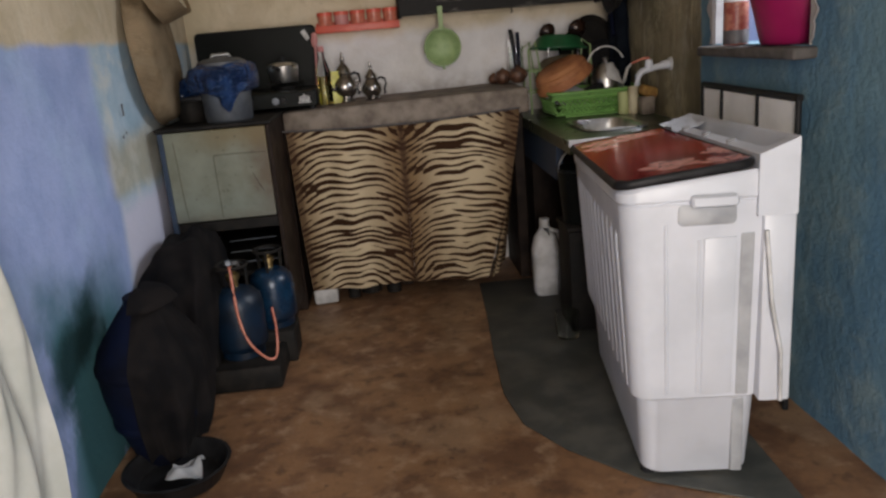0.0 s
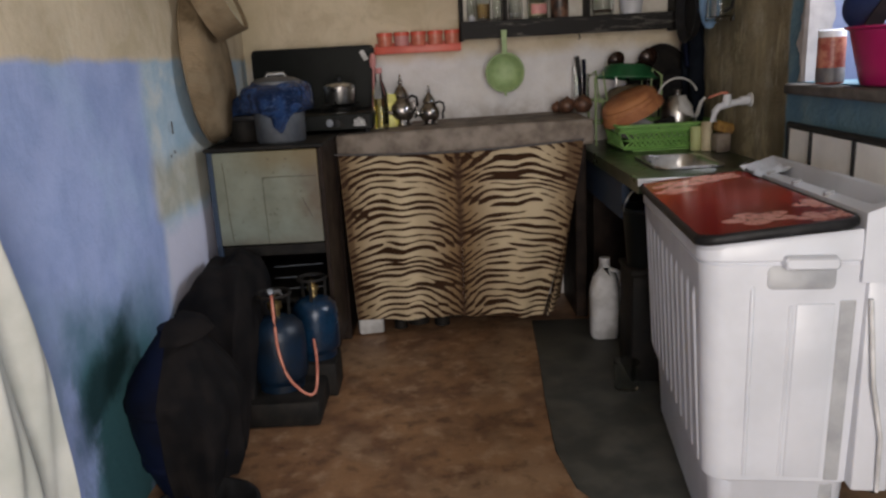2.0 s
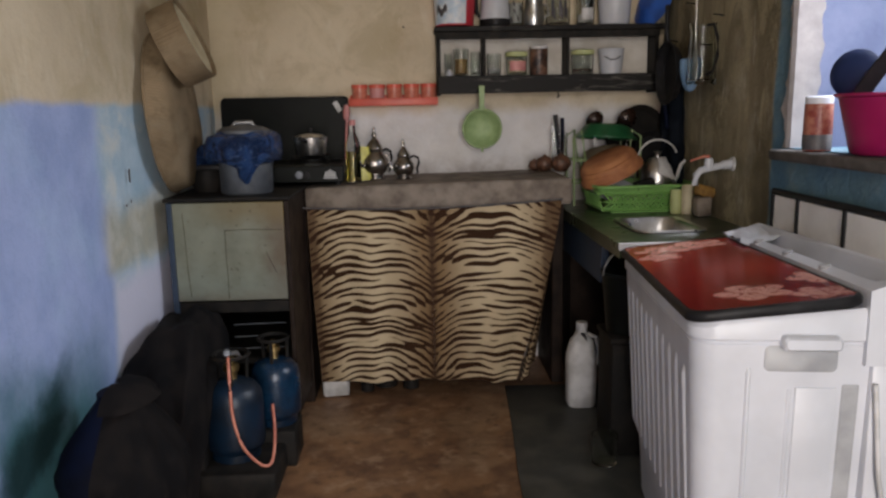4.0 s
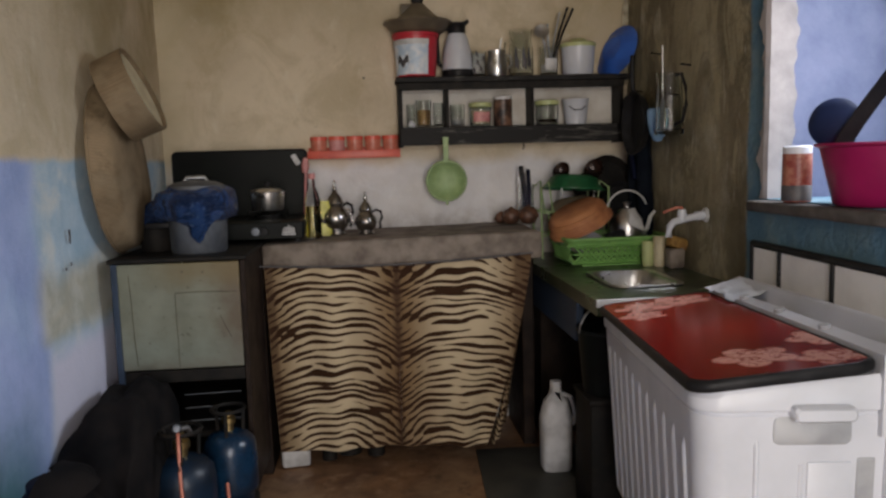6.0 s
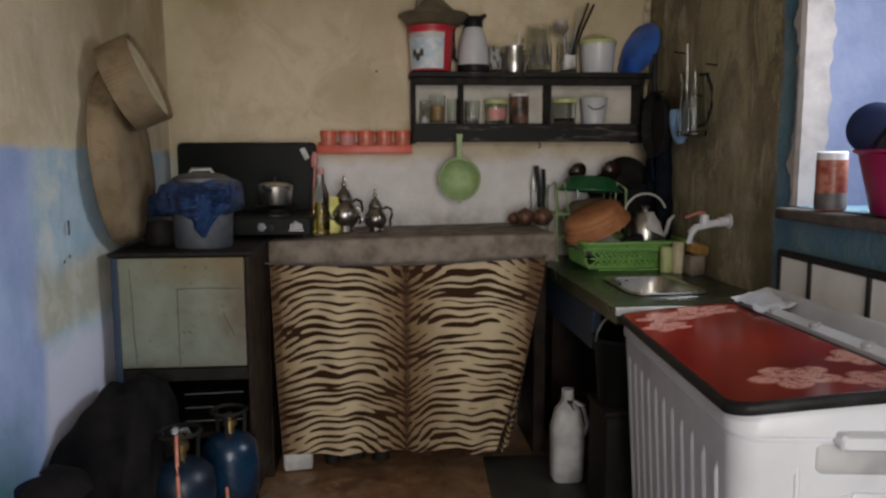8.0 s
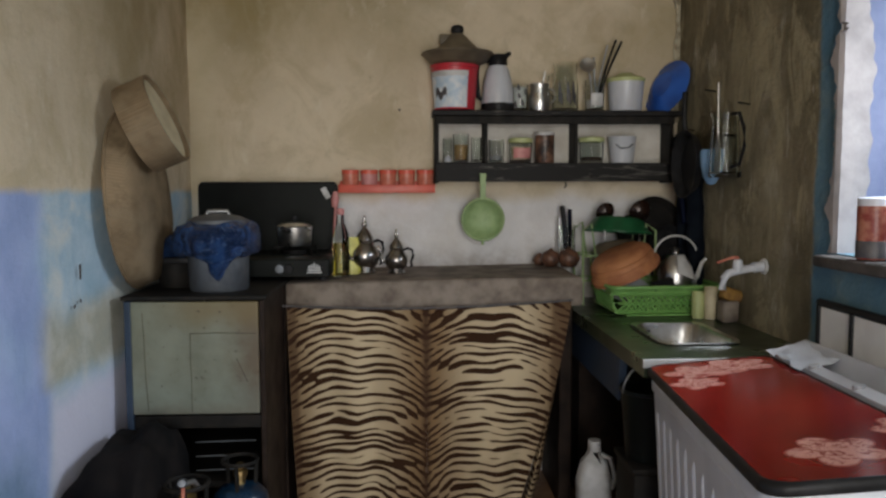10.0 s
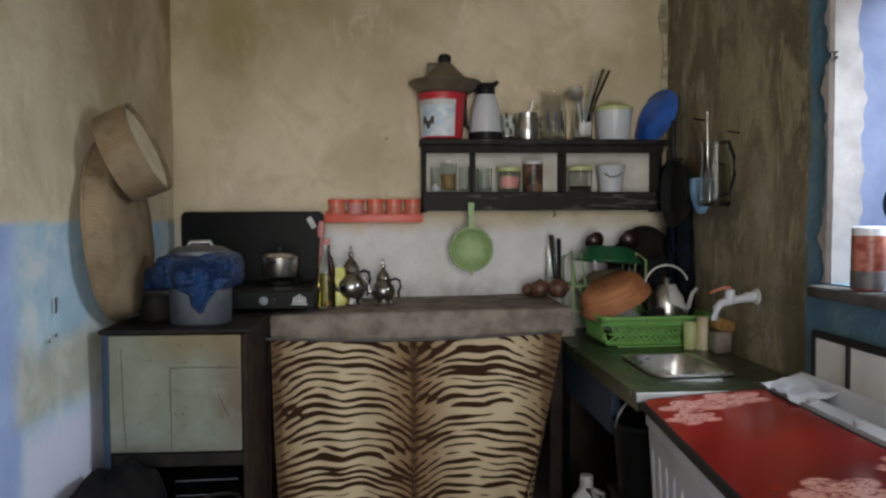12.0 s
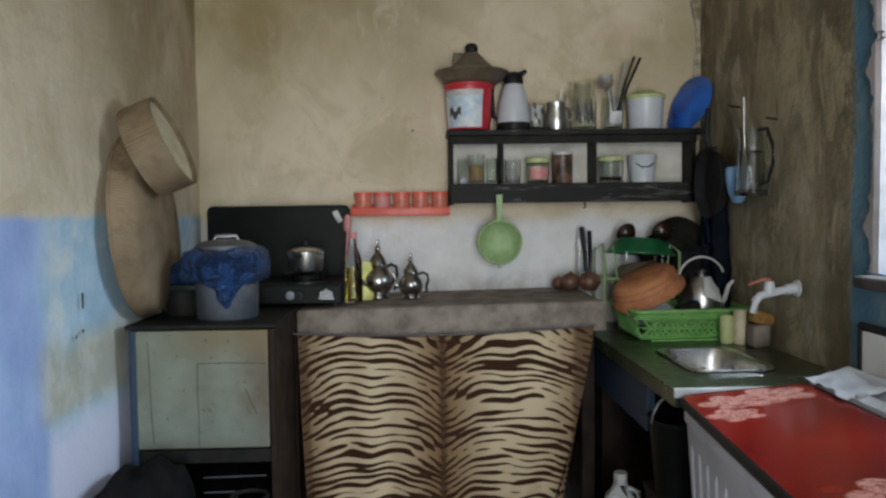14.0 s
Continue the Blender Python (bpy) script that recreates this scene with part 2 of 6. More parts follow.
M_BLUEPAN = plain("dark_blue_enamel", (0.012, 0.022, 0.07), (0.008, 0.015, 0.045), 8, 0.5, 0, 0.05, spec=0.2)
M_CYLBLUE = plain("blue_gas_paint", (0.006, 0.030, 0.070), (0.003, 0.011, 0.027), 11, 0.28, 0.1, 0.15)
# the same blue paint with shade mixed in, for the front bottle
M_CYLSHADE = plain("shaded_blue_gas_paint", (0.004, 0.017, 0.040), (0.003, 0.008, 0.017), 11, 0.4, 0.1, 0.2)
M_BLACKCLOTH = plain("black_cloth", (0.005, 0.005, 0.006), (0.013, 0.011, 0.011), 11, 0.95, 0, 0.5, 260, spec=0.12)
M_WHITECLOTH = plain("white_cotton", (0.58, 0.59, 0.565), (0.46, 0.48, 0.45), 6, 0.9, 0, 0.3, 300)
M_MAGENTA = plain("magenta_plastic", (0.30, 0.009, 0.085), (0.23, 0.007, 0.065), 7, 0.35, 0, 0.04)
M_ORANGE = plain("orange_rubber", (0.60, 0.24, 0.17), (0.45, 0.14, 0.10), 30, 0.5, 0, 0.1)
M_PANBROWN = plain("burnt_brown_enamel", (0.035, 0.018, 0.013), (0.014, 0.009, 0.008), 30, 0.25, 0.3, 0.1)
M_BRASS = plain("brass", (0.55, 0.42, 0.20), (0.35, 0.26, 0.12), 30, 0.35, 1.0, 0.1)
M_TERRA = plain("terracotta_clay", (0.48, 0.21, 0.09), (0.34, 0.13, 0.06), 14, 0.6, 0, 0.2, 90)
M_CLAY = plain("brown_tajine_clay", (0.15, 0.12, 0.08), (0.10, 0.08, 0.055), 14, 0.5, 0, 0.2, 90)
M_ONION = plain("brown_onion_skin", (0.16, 0.075, 0.045), (0.055, 0.028, 0.02), 30, 0.45, 0, 0.2)
M_RED = plain("red_print", (0.55, 0.03, 0.05), (0.48, 0.03, 0.05), 12, 0.4, 0, 0.03)
M_YELLOW = plain("yellow_sachet", (0.58, 0.55, 0.10), (0.45, 0.42, 0.08), 30, 0.4, 0, 0.1)
M_PRINT = plain("dark_print", (0.05, 0.05, 0.06), (0.10, 0.09, 0.09), 30, 0.5, 0, 0.03)
M_LTBLUEPRINT = plain("pale_blue_print", (0.45, 0.58, 0.72), (0.75, 0.78, 0.82), 24, 0.45, 0, 0.03)
M_COFFEE = plain("coffee_powder", (0.05, 0.025, 0.015), (0.08, 0.04, 0.02), 60, 0.8, 0, 0.4)
M_SPICE = plain("ochre_spice", (0.38, 0.24, 0.09), (0.28, 0.16, 0.06), 60, 0.8, 0, 0.4)
M_CANRED = plain("rust_red_label", (0.20, 0.030, 0.022), (0.36, 0.15, 0.10), 45, 0.4, 0, 0.05)
M_CANBLK = plain("brown_black_label", (0.02, 0.013, 0.011), (0.22, 0.12, 0.08), 22, 0.4, 0, 0.05)
M_WETGREEN = plain("green_worktop_paint", (0.042, 0.058, 0.03), (0.022, 0.03, 0.018), 9, 0.3, 0, 0.15)
M_DKBLUE = plain("dark_blue_paint", (0.012, 0.028, 0.055), (0.018, 0.038, 0.08), 6, 0.6, 0, 0.3, 50)
M_FOOD = plain("brown_sponge", (0.30, 0.17, 0.04), (0.2, 0.1, 0.03), 40, 0.8, 0, 0.5)
M_CREAM = plain("cream_plastic", (0.62, 0.55, 0.38), (0.5, 0.43, 0.28), 20, 0.5, 0, 0.05)
M_PINK = plain("pink_plastic", (0.62, 0.28, 0.27), (0.5, 0.2, 0.2), 20, 0.5, 0, 0.05)


def scuffed_wood():
    """Black paint with long grey scuffs along the grain."""
    g = G("scuffed_black_wood")
    a, b = g.noise(7, 6, 0.65, g.stretch(0.8, 3, 6), 1.5), g.noise(60, 3)
    col = g.mix(g.ramp(a, 0.56, 0.66), (0.011, 0.010, 0.010), (0.10, 0.095, 0.085))
    g.bump(g.m("ADD", a, b), 0.3, 0.003)
    return g.end(col, 0.55, 0, 0.2)


M_SCUFF = scuffed_wood()


def glass_material(name, colour, rough=0.05):
    g = G(name)
    g.bump(g.noise(40, 3), 0.05, 0.002)
    g.b.inputs["Transmission Weight"].default_value = 1.0
    g.b.inputs["IOR"].default_value = 1.25
    return g.end(colour, rough)


M_GLASS = glass_material("clear_glass", (0.92, 0.95, 0.93))
M_CUP = plain("pink_red_cup", (0.66, 0.22, 0.15), (0.52, 0.15, 0.10), 40, 0.3, 0, 0.05)
M_OIL = glass_material("yellow_oil", (0.85, 0.74, 0.34))


def tiger_material():
    """Tan cloth with dark tapering stripes that dip towards the middle seam."""
    g = G("tiger_print_fabric")
    x, y, z = g.xyz()
    off = g.m("ABSOLUTE", g.m("SUBTRACT", x, 0.50))
    at = lambda sx, sz: g.n("ShaderNodeCombineXYZ", X=g.m("MULTIPLY", x, sx), Y=0.37, Z=g.m("MULTIPLY", z, sz)).outputs[0]
    tri = g.m("SUBTRACT", 0.245, g.m("ABSOLUTE", g.m("SUBTRACT", off, 0.245)))
    dip = g.m("ADD", g.m("MULTIPLY", tri, 0.30), g.m("MULTIPLY", g.m("SINE", g.m("MULTIPLY", tri, 13.0)), 0.030))
    wander = g.m("ADD", g.m("MULTIPLY", g.noise(1.0, 1, 0.4, at(4.5, 7.0)), 19.0), g.m("MULTIPLY", g.noise(1.0, 2, 0.5, at(14.0, 14.0)), 1.4))
    s = g.m("SINE", g.m("ADD", g.m("MULTIPLY", g.m("SUBTRACT", z, dip), 218.0), wander))
    taper = g.m("MULTIPLY_ADD", g.noise(1.0, 1, 0.4, at(6.5, 36.0)), 5.2, -2.42)
    stripe = g.ramp(g.m("ADD", s, g.m("ADD", taper, 0.05)), 0.24, 0.50)
    wide = g.noise(3, 3)
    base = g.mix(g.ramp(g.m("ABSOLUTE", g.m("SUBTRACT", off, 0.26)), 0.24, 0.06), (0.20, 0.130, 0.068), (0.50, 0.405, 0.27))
    base = g.mix(g.m("MULTIPLY", g.ramp(wide, 0.5, 0.7), 0.35), base, (0.33, 0.25, 0.16))
    col = g.mix(stripe, base, (0.036, 0.017, 0.009))
    # the middle seam and the outer folds are darkened in the colour
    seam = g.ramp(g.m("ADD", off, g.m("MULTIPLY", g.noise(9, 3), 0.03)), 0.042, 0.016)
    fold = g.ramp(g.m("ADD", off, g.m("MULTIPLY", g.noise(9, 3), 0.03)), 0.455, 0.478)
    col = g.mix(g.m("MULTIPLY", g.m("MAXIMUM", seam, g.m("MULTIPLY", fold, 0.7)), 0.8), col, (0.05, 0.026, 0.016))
    g.bump(g.noise(300, 2), 0.2, 0.002)
    return g.end(col, 0.9, 0, 0.1)


M_TIGER = tiger_material()


def panel_material():
    """Chalky grey-green enamel, rust-brown along its right and lower edges."""
    g = G("grey_green_enamel")
    x, y, z = g.xyz()
    a, d, f = g.noise(6, 5, 0.6), g.noise(22, 5, 0.6), g.noise(90, 3)
    col = g.mix(g.ramp(a, 0.3, 0.7), (0.195, 0.212, 0.165), (0.125, 0.135, 0.10))
    rust = g.ramp(g.m("ADD", x, g.m("MULTIPLY_ADD", d, 0.10, -0.05)), 0.27, 0.40)
    low = g.ramp(g.m("ADD", z, g.m("MULTIPLY_ADD", d, 0.08, -0.04)), 0.60, 0.54)
    col = g.mix(g.m("MULTIPLY", g.m("MAXIMUM", rust, low), 0.75), col, (0.09, 0.055, 0.03))
    ochre = g.m("MULTIPLY", g.ramp(g.m("ADD", z, g.m("MULTIPLY_ADD", a, 0.16, -0.08)), 0.77, 0.88), g.ramp(g.m("ADD", x, g.m("MULTIPLY", d, 0.06)), 0.04, 0.30))
    col = g.mix(g.m("MULTIPLY", ochre, 0.65), col, (0.17, 0.125, 0.05))
    blue = g.ramp(g.m("ADD", z, g.m("MULTIPLY_ADD", a, 0.30, -0.15)), 0.70, 0.58)
    col = g.mix(g.m("MULTIPLY", blue, 0.35), col, (0.17, 0.22, 0.20))
    col = g.mix(g.m("MULTIPLY", g.ramp(g.noise(48, 4), 0.66, 0.72), 0.8), col, (0.05, 0.03, 0.02))
    g.bump(g.m("ADD", d, f), 0.15, 0.003)
    return g.end(col, g.m("MULTIPLY_ADD", a, 0.2, 0.42))


M_GREENPANEL = panel_material()


def basket_material():
    g = G("woven_reed")
    x, y, z = g.xyz()
    weave = g.m("MULTIPLY", g.m("SINE", g.m("MULTIPLY", x, 520.0)), g.m("SINE", g.m("MULTIPLY", y, 520.0)))
    a = g.noise(5, 5)
    col = g.mix(g.ramp(a, 0.35, 0.68), (0.25, 0.185, 0.115), (0.13, 0.095, 0.057))
    col = g.mix(g.m("MULTIPLY", g.ramp(weave, 0.1, 0.8), 0.10), col, (0.38, 0.28, 0.18))
    col = g.mix(g.m("MULTIPLY", g.ramp(g.noise(14, 6, 0.7), 0.50, 0.66), 0.6), col, (0.10, 0.072, 0.042))
    col = g.mix(g.m("MULTIPLY", g.ramp(g.noise(3.5, 4, 0.6), 0.54, 0.64), 0.5), col, (0.30, 0.235, 0.155))
    g.bump(g.m("ADD", weave, g.m("MULTIPLY", a, 3.0)), 0.3, 0.003)
    return g.end(col, 0.85, 0, 0.2)


M_REED = basket_material()


def flower_lid_material():
    """Dark red glass lid with pale pink flower prints near two of its corners."""
    g = G("red_flowered_glass")
    x, y, z = g.xyz()
    flowers = None
    for cx, cy, r in ((0.20, 0.84, 0.095), (0.10, 0.80, 0.085), (0.07, 0.68, 0.065), (0.15, 0.13, 0.08), (0.26, 0.07, 0.06), (0.31, 0.22, 0.07)):
        d = g.m("SQRT", g.m("ADD", g.m("POWER", g.m("SUBTRACT", x, cx), 2.0), g.m("POWER", g.m("SUBTRACT", y, cy), 2.0)))
        ang = g.m("ARCTAN2", g.m("SUBTRACT", y, cy), g.m("SUBTRACT", x, cx))
        petal = g.m("MULTIPLY_ADD", g.m("ABSOLUTE", g.m("SINE", g.m("MULTIPLY", ang, 2.5))), 0.35 * r, 0.6 * r)
        inside = g.ramp(g.m("SUBTRACT", d, petal), 0.006, -0.006)
        flowers = inside if flowers is None else g.m("MAXIMUM", flowers, inside)
    vein = g.ramp(g.noise(34, 5, 0.7, None, 1.6), 0.42, 0.52)
    red = g.mix(g.ramp(g.noise(4, 3), 0.3, 0.7), (0.27, 0.016, 0.010), (0.16, 0.010, 0.008))
    col = g.mix(g.m("MULTIPLY", flowers, g.m("MULTIPLY_ADD", vein, 0.70, 0.22)), red, (0.72, 0.36, 0.30))
    g.bump(g.noise(12, 2), 0.02, 0.002)
    return g.end(col, 0.17)


M_LID = flower_lid_material()


def bag_material():
    g = G("blue_bag_film")
    a, f = g.noise(13, 4, 0.55, None, 1.4), g.noise(32, 4, 0.6, g.stretch(1, 1, 2.6), 2.2)
    col = g.mix(g.ramp(a, 0.40, 0.62), (0.006, 0.020, 0.070), (0.020, 0.062, 0.19))
    col = g.mix(g.m("MULTIPLY", g.ramp(f, 0.56, 0.66), 0.5), col, (0.10, 0.17, 0.33))
    g.bump(g.m("ADD", g.m("MULTIPLY", a, 2.0), g.m("MULTIPLY", f, 1.1)), 0.8, 0.03)
    return g.end(col, 0.13)


M_BAG = bag_material()

# ---- shapes ----


def thing(name, x, y, z, rz=0.0, label="", category="", group="", kind="", rx=0.0, ry=0.0):
    ob = new(name)
    ob.empty_display_size = 0.05
    ob.matrix_world = pose(x, y, z, rx, ry, rz)
    return tagged(ob, label, category, group, kind)


def part(name, bm, material, parent=None, label="", smooth=None):
    mesh = bpy.data.meshes.new(name)
    bmesh.ops.recalc_face_normals(bm, faces=bm.faces)
    if smooth is not None:
        for f in bm.faces:
            f.smooth = True
        for e in bm.edges:
            if len(e.link_faces) == 2 and e.calc_face_angle(0.0) > radians(smooth):
                e.smooth = False
    bm.to_mesh(mesh)
    bm.free()
    mesh.materials.append(material)
    ob = new(name, mesh)
    if parent:
        ob.parent = parent
    if label:
        tagged(ob, label)
    return ob


def single(name, bm, material, m, label, category, smooth=40, group=""):
    """A thing that is one plain mesh."""
    ob = part(name, bm, material, None, "", smooth)
    ob.matrix_world = m
    return tagged(ob, label, category, group)


def box(x0, x1, y0, y1, z0, z1, bevel=0.0, bm=None, seg=2):
    b = bmesh.new()
    vs = bmesh.ops.create_cube(b, size=1.0)["verts"]
    for v in vs:
        v.co = Vector(((x0 + x1) / 2 + v.co.x * (x1 - x0), (y0 + y1) / 2 + v.co.y * (y1 - y0), (z0 + z1) / 2 + v.co.z * (z1 - z0)))
    if bevel:
        bmesh.ops.bevel(b, geom=b.edges[:], offset=bevel, segments=seg, affect="EDGES", profile=0.5)
    return join(bm, b)


def join(a, b):
    if a is None:
        return b
    mesh = bpy.data.meshes.new("tmp")
    b.to_mesh(mesh)
    b.free()
    a.from_mesh(mesh)
    bpy.data.meshes.remove(mesh)
    return a


def lathe(profile, n=28, cx=0.0, cy=0.0, bm=None, sx=1.0, sy=1.0):
    """Turned body from (radius, height) pairs."""
    b = bmesh.new()
    rings = []
    for r, z in profile:
        if r < 1e-5:
            rings.append([b.verts.new((cx, cy, z))])
        else:
            rings.append([b.verts.new((cx + r * sx * math.cos(2 * math.pi * i / n), cy + r * sy * math.sin(2 * math.pi * i / n), z)) for i in range(n)])
    for lo, hi in zip(rings, rings[1:]):
        for i in range(n):
            j = (i + 1) % n
            q = [lo[i % len(lo)], lo[j % len(lo)], hi[j % len(hi)], hi[i % len(hi)]]
            q = list(dict.fromkeys(q))
            if len(q) > 2:
                b.faces.new(q)
    return join(bm, b)


def tube(points, r, n=8, bm=None, closed=False, taper=1.0):
    b = bmesh.new()
    pts = [Vector(p) for p in points]
    rings = []
    up = Vector((0, 0, 1))
    for k, p in enumerate(pts):
        a = pts[k - 1] if k or closed else p
        c = pts[(k + 1) % len(pts)] if k < len(pts) - 1 or closed else p
        d = (c - a).normalized()
        s = d.cross(up if abs(d.z) < 0.95 else Vector((0, 1, 0))).normalized()
        u = s.cross(d).normalized()
        rr = r * (1 + (taper - 1) * k / max(1, len(pts) - 1))
        rings.append([b.verts.new(p + rr * (math.cos(2 * math.pi * i / n) * s + math.sin(2 * math.pi * i / n) * u)) for i in range(n)])
    pairs = list(zip(rings, rings[1:])) + ([(rings[-1], rings[0])] if closed else [])
    for lo, hi in pairs:
        for i in range(n):
            b.faces.new((lo[i], lo[(i + 1) % n], hi[(i + 1) % n], hi[i]))
    if not closed:
        b.faces.new(rings[0][::-1])
        b.faces.new(rings[-1])
    return join(bm, b)


def arc(cx, cz, r, a0, a1, n=10, y=0.0):
    return [(cx + r * math.cos(radians(a0 + (a1 - a0) * i / n)), y, cz + r * math.sin(radians(a0 + (a1 - a0) * i / n))) for i in range(n + 1)]


def sheet(nu, nv, f, thick=0.0):
    """A gridded surface f(u, v), with u and v from 0 to 1, given a thickness along its normals."""
    b = bmesh.new()
    g = [[b.verts.new(f(i / nu, j / nv)) for i in range(nu + 1)] for j in range(nv + 1)]
    for j in range(nv):
        for i in range(nu):
            b.faces.new((g[j][i], g[j][i + 1], g[j + 1][i + 1], g[j + 1][i]))
    if thick:
        bmesh.ops.recalc_face_normals(b, faces=b.faces)
        bmesh.ops.solidify(b, geom=b.faces[:], thickness=thick)
    return b


def prism(outline, z0, z1, bevel=0.0):
    """An upright block over an outline of (x, y) points."""
    b = bmesh.new()
    lo = [b.verts.new((x, y, z0)) for x, y in outline]
    hi = [b.verts.new((x, y, z1)) for x, y in outline]
    b.faces.new(lo[::-1])
    b.faces.new(hi)
    for i in range(len(lo)):
        j = (i + 1) % len(lo)
        b.faces.new((lo[i], lo[j], hi[j], hi[i]))
    if bevel:
        bmesh.ops.bevel(b, geom=b.edges[:], offset=bevel, segments=2, affect="EDGES", profile=0.5)
    return b


def lumpy(bm, amount, scale, seed=0.0):
    for v in bm.verts:
        v.co += amount * noise.noise_vector(v.co * scale + Vector((seed, seed * 0.7, 0)))
    return bm


# ---- the room ----
XL, XR, YB, YF, ZC, TH = -0.468, 1.598, 0.53, -4.2, 2.65, 0.34
WY0, WY1, WZ0, WZ1 = -1.30, -0.694, 1.06, 1.95

tagged(part("floor", lumpy(sheet(60, 110, lambda u, v: (XL - 0.3 + u * (XR - XL + 0.6), YF - 0.3 + v * (YB - YF + 0.6), 0.0)), 0.004, 2.0), M_FLOOR, None, "", 60),
       "worn mottled brown vinyl floor covering over uneven ground", "floor", kind="structure")
tagged(part("ceiling", box(XL - TH, XR + TH, YF - TH, YB + TH, ZC, ZC + 0.15), M_CEIL), "plain limewashed ceiling above the kitchen", "ceiling", kind="structure")


def rough_wall(name, f, material, label, nu, nv, depth, amount=0.007):
    """A wall with an uneven hand-plastered face."""
    bm = sheet(nu, nv, f)
    for v in bm.verts:
        d = noise.noise(v.co * 2.3) + 0.5 * noise.noise(v.co * 6.5)
        v.co += Vector(depth).normalized() * amount * d
    ext = bmesh.ops.extrude_face_region(bm, geom=bm.faces[:])
    bmesh.ops.translate(bm, vec=depth, verts=[e for e in ext["geom"] if isinstance(e, bmesh.types.BMVert)])
    return tagged(part(name, bm, material, None, "", 50), label, "wall", kind="structure")


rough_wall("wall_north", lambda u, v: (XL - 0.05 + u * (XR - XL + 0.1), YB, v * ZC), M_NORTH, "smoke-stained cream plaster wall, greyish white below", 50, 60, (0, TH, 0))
rough_wall("wall_west", lambda u, v: (XL, YF - 0.05 + u * (YB - YF + 0.1), v * ZC), M_WEST, "cream plaster wall with peeling blue-painted lower half", 100, 60, (-TH, 0, 0))


def east_piece(y0, y1, z0, z1, bm):
    nu, nv = max(2, int((y1 - y0) / 0.05)), max(2, int((z1 - z0) / 0.05))
    b = sheet(nu, nv, lambda u, v: (XR, y0 + u * (y1 - y0), z0 + v * (z1 - z0)))
    for v in b.verts:
        v.co.x += 0.010 * (noise.noise(v.co * 2.3) + 0.5 * noise.noise(v.co * 6.5))
    ext = bmesh.ops.extrude_face_region(b, geom=b.faces[:])
    bmesh.ops.translate(b, vec=(0.56, 0, 0), verts=[e for e in ext["geom"] if isinstance(e, bmesh.types.BMVert)])
    return join(bm, b)


east = None
for y0, y1, z0, z1 in ((YF - 0.05, WY0, 0, ZC), (WY1, YB + 0.05, 0, ZC), (WY0, WY1, 0, WZ0), (WY0, WY1, WZ1, ZC)):
    east = east_piece(y0, y1, z0, z1, east)
tagged(part("wall_east", east, M_EAST, None, "", 50), "bare grey-brown plaster and teal paint wall around a window", "wall", kind="structure")

south = box(XL - 0.05, 0.20, YF - 0.2, YF, 0, ZC)
south = box(1.12, XR + 0.05, YF - 0.2, YF, 0, ZC, bm=south)
south = box(0.20, 1.12, YF - 0.2, YF, 2.1, ZC, bm=south)
tagged(part("wall_south", south, M_SOUTH), "cream plaster wall with an open doorway", "wall", kind="structure")
tagged(part("ground", box(-60, 60, -60, 60, -0.35, -0.02), M_CONC), "bare grey-brown ground outside", "ground", kind="structure")

# window: a white-edged opening with deep blue-painted reveals and a projecting sill
win = thing("window_1", XR, (WY0 + WY1) / 2, WZ0, label="deep window opening with white edge and blue reveals", category="window", kind="structure")
hw, hh = (WY1 - WY0) / 2, WZ1 - WZ0


def ragged(y, inward):
    """A strip of white plaster round the jamb, with a ragged outer edge lapping over the wall face."""
    def f(u, v):
        z = v * hh
        lap = 0.014 + 0.034 * max(0, noise.noise(Vector((y * 3, 1.7, z * 9))) + 0.05) + 0.024 * noise.noise(Vector((y, 0, z * 24))) + 0.010 * noise.noise(Vector((y, 4.0, z * 70)))
        if u < 0.45:
            k = 1 - u / 0.45
            return (-0.006, y - inward * k * lap, z)
        return (-0.006 + (u - 0.45) / 0.55 * (0.080 + 0.03 * noise.noise(Vector((3, y, z * 5))) + 0.012 * noise.noise(Vector((7, y, z * 28)))), y + inward * 0.007, z)
    return sheet(12, 130, f, 0.004)


part("jamb_edge", ragged(hw, -1), M_REVEAL, win, "flaking white plaster edge")
part("jamb_edge", ragged(-hw, 1), M_REVEAL, win, "flaking white plaster edge")
part("reveal", sheet(4, 4, lambda u, v: (0.0 + u * 0.55, -hw + v * 2 * hw, hh - 0.002), 0.004), M_RBLUE, win, "chalky blue painted reveal", 60)
for y in (hw - 0.002, -hw + 0.002):
    part("reveal", lumpy(sheet(12, 30, lambda u, v, y=y: (0.055 + u * 0.50, y, v * hh), 0.004), 0.002, 6), M_RBLUE, win, "chalky blue painted reveal", 60)
part("window_sill", lumpy(box(-0.065, 0.55, -hw - 0.03, hw - 0.0, -0.035, -0.003, 0.008), 0.003, 8), M_SILL, win, "rough dark cement sill", 50)
frame_bm = box(0.43, 0.47, -hw, -hw + 0.04, 0, hh)
for b in ((hw - 0.04, hw, 0, hh), (-hw + 0.04, hw - 0.04, hh - 0.04, hh), (-hw + 0.04, hw - 0.04, 0, 0.04)):
    frame_bm = box(0.43, 0.47, *b, bm=frame_bm)
part("window_frame", frame_bm, M_BLACKWOOD, win, "dark wooden window frame")
for i in range(4):
    y = -hw + 0.11 + i * (2 * hw - 0.22) / 3
    part("bar", tube([(0.49, y, 0.03), (0.49, y, hh - 0.03)], 0.005), M_SOOT, win)

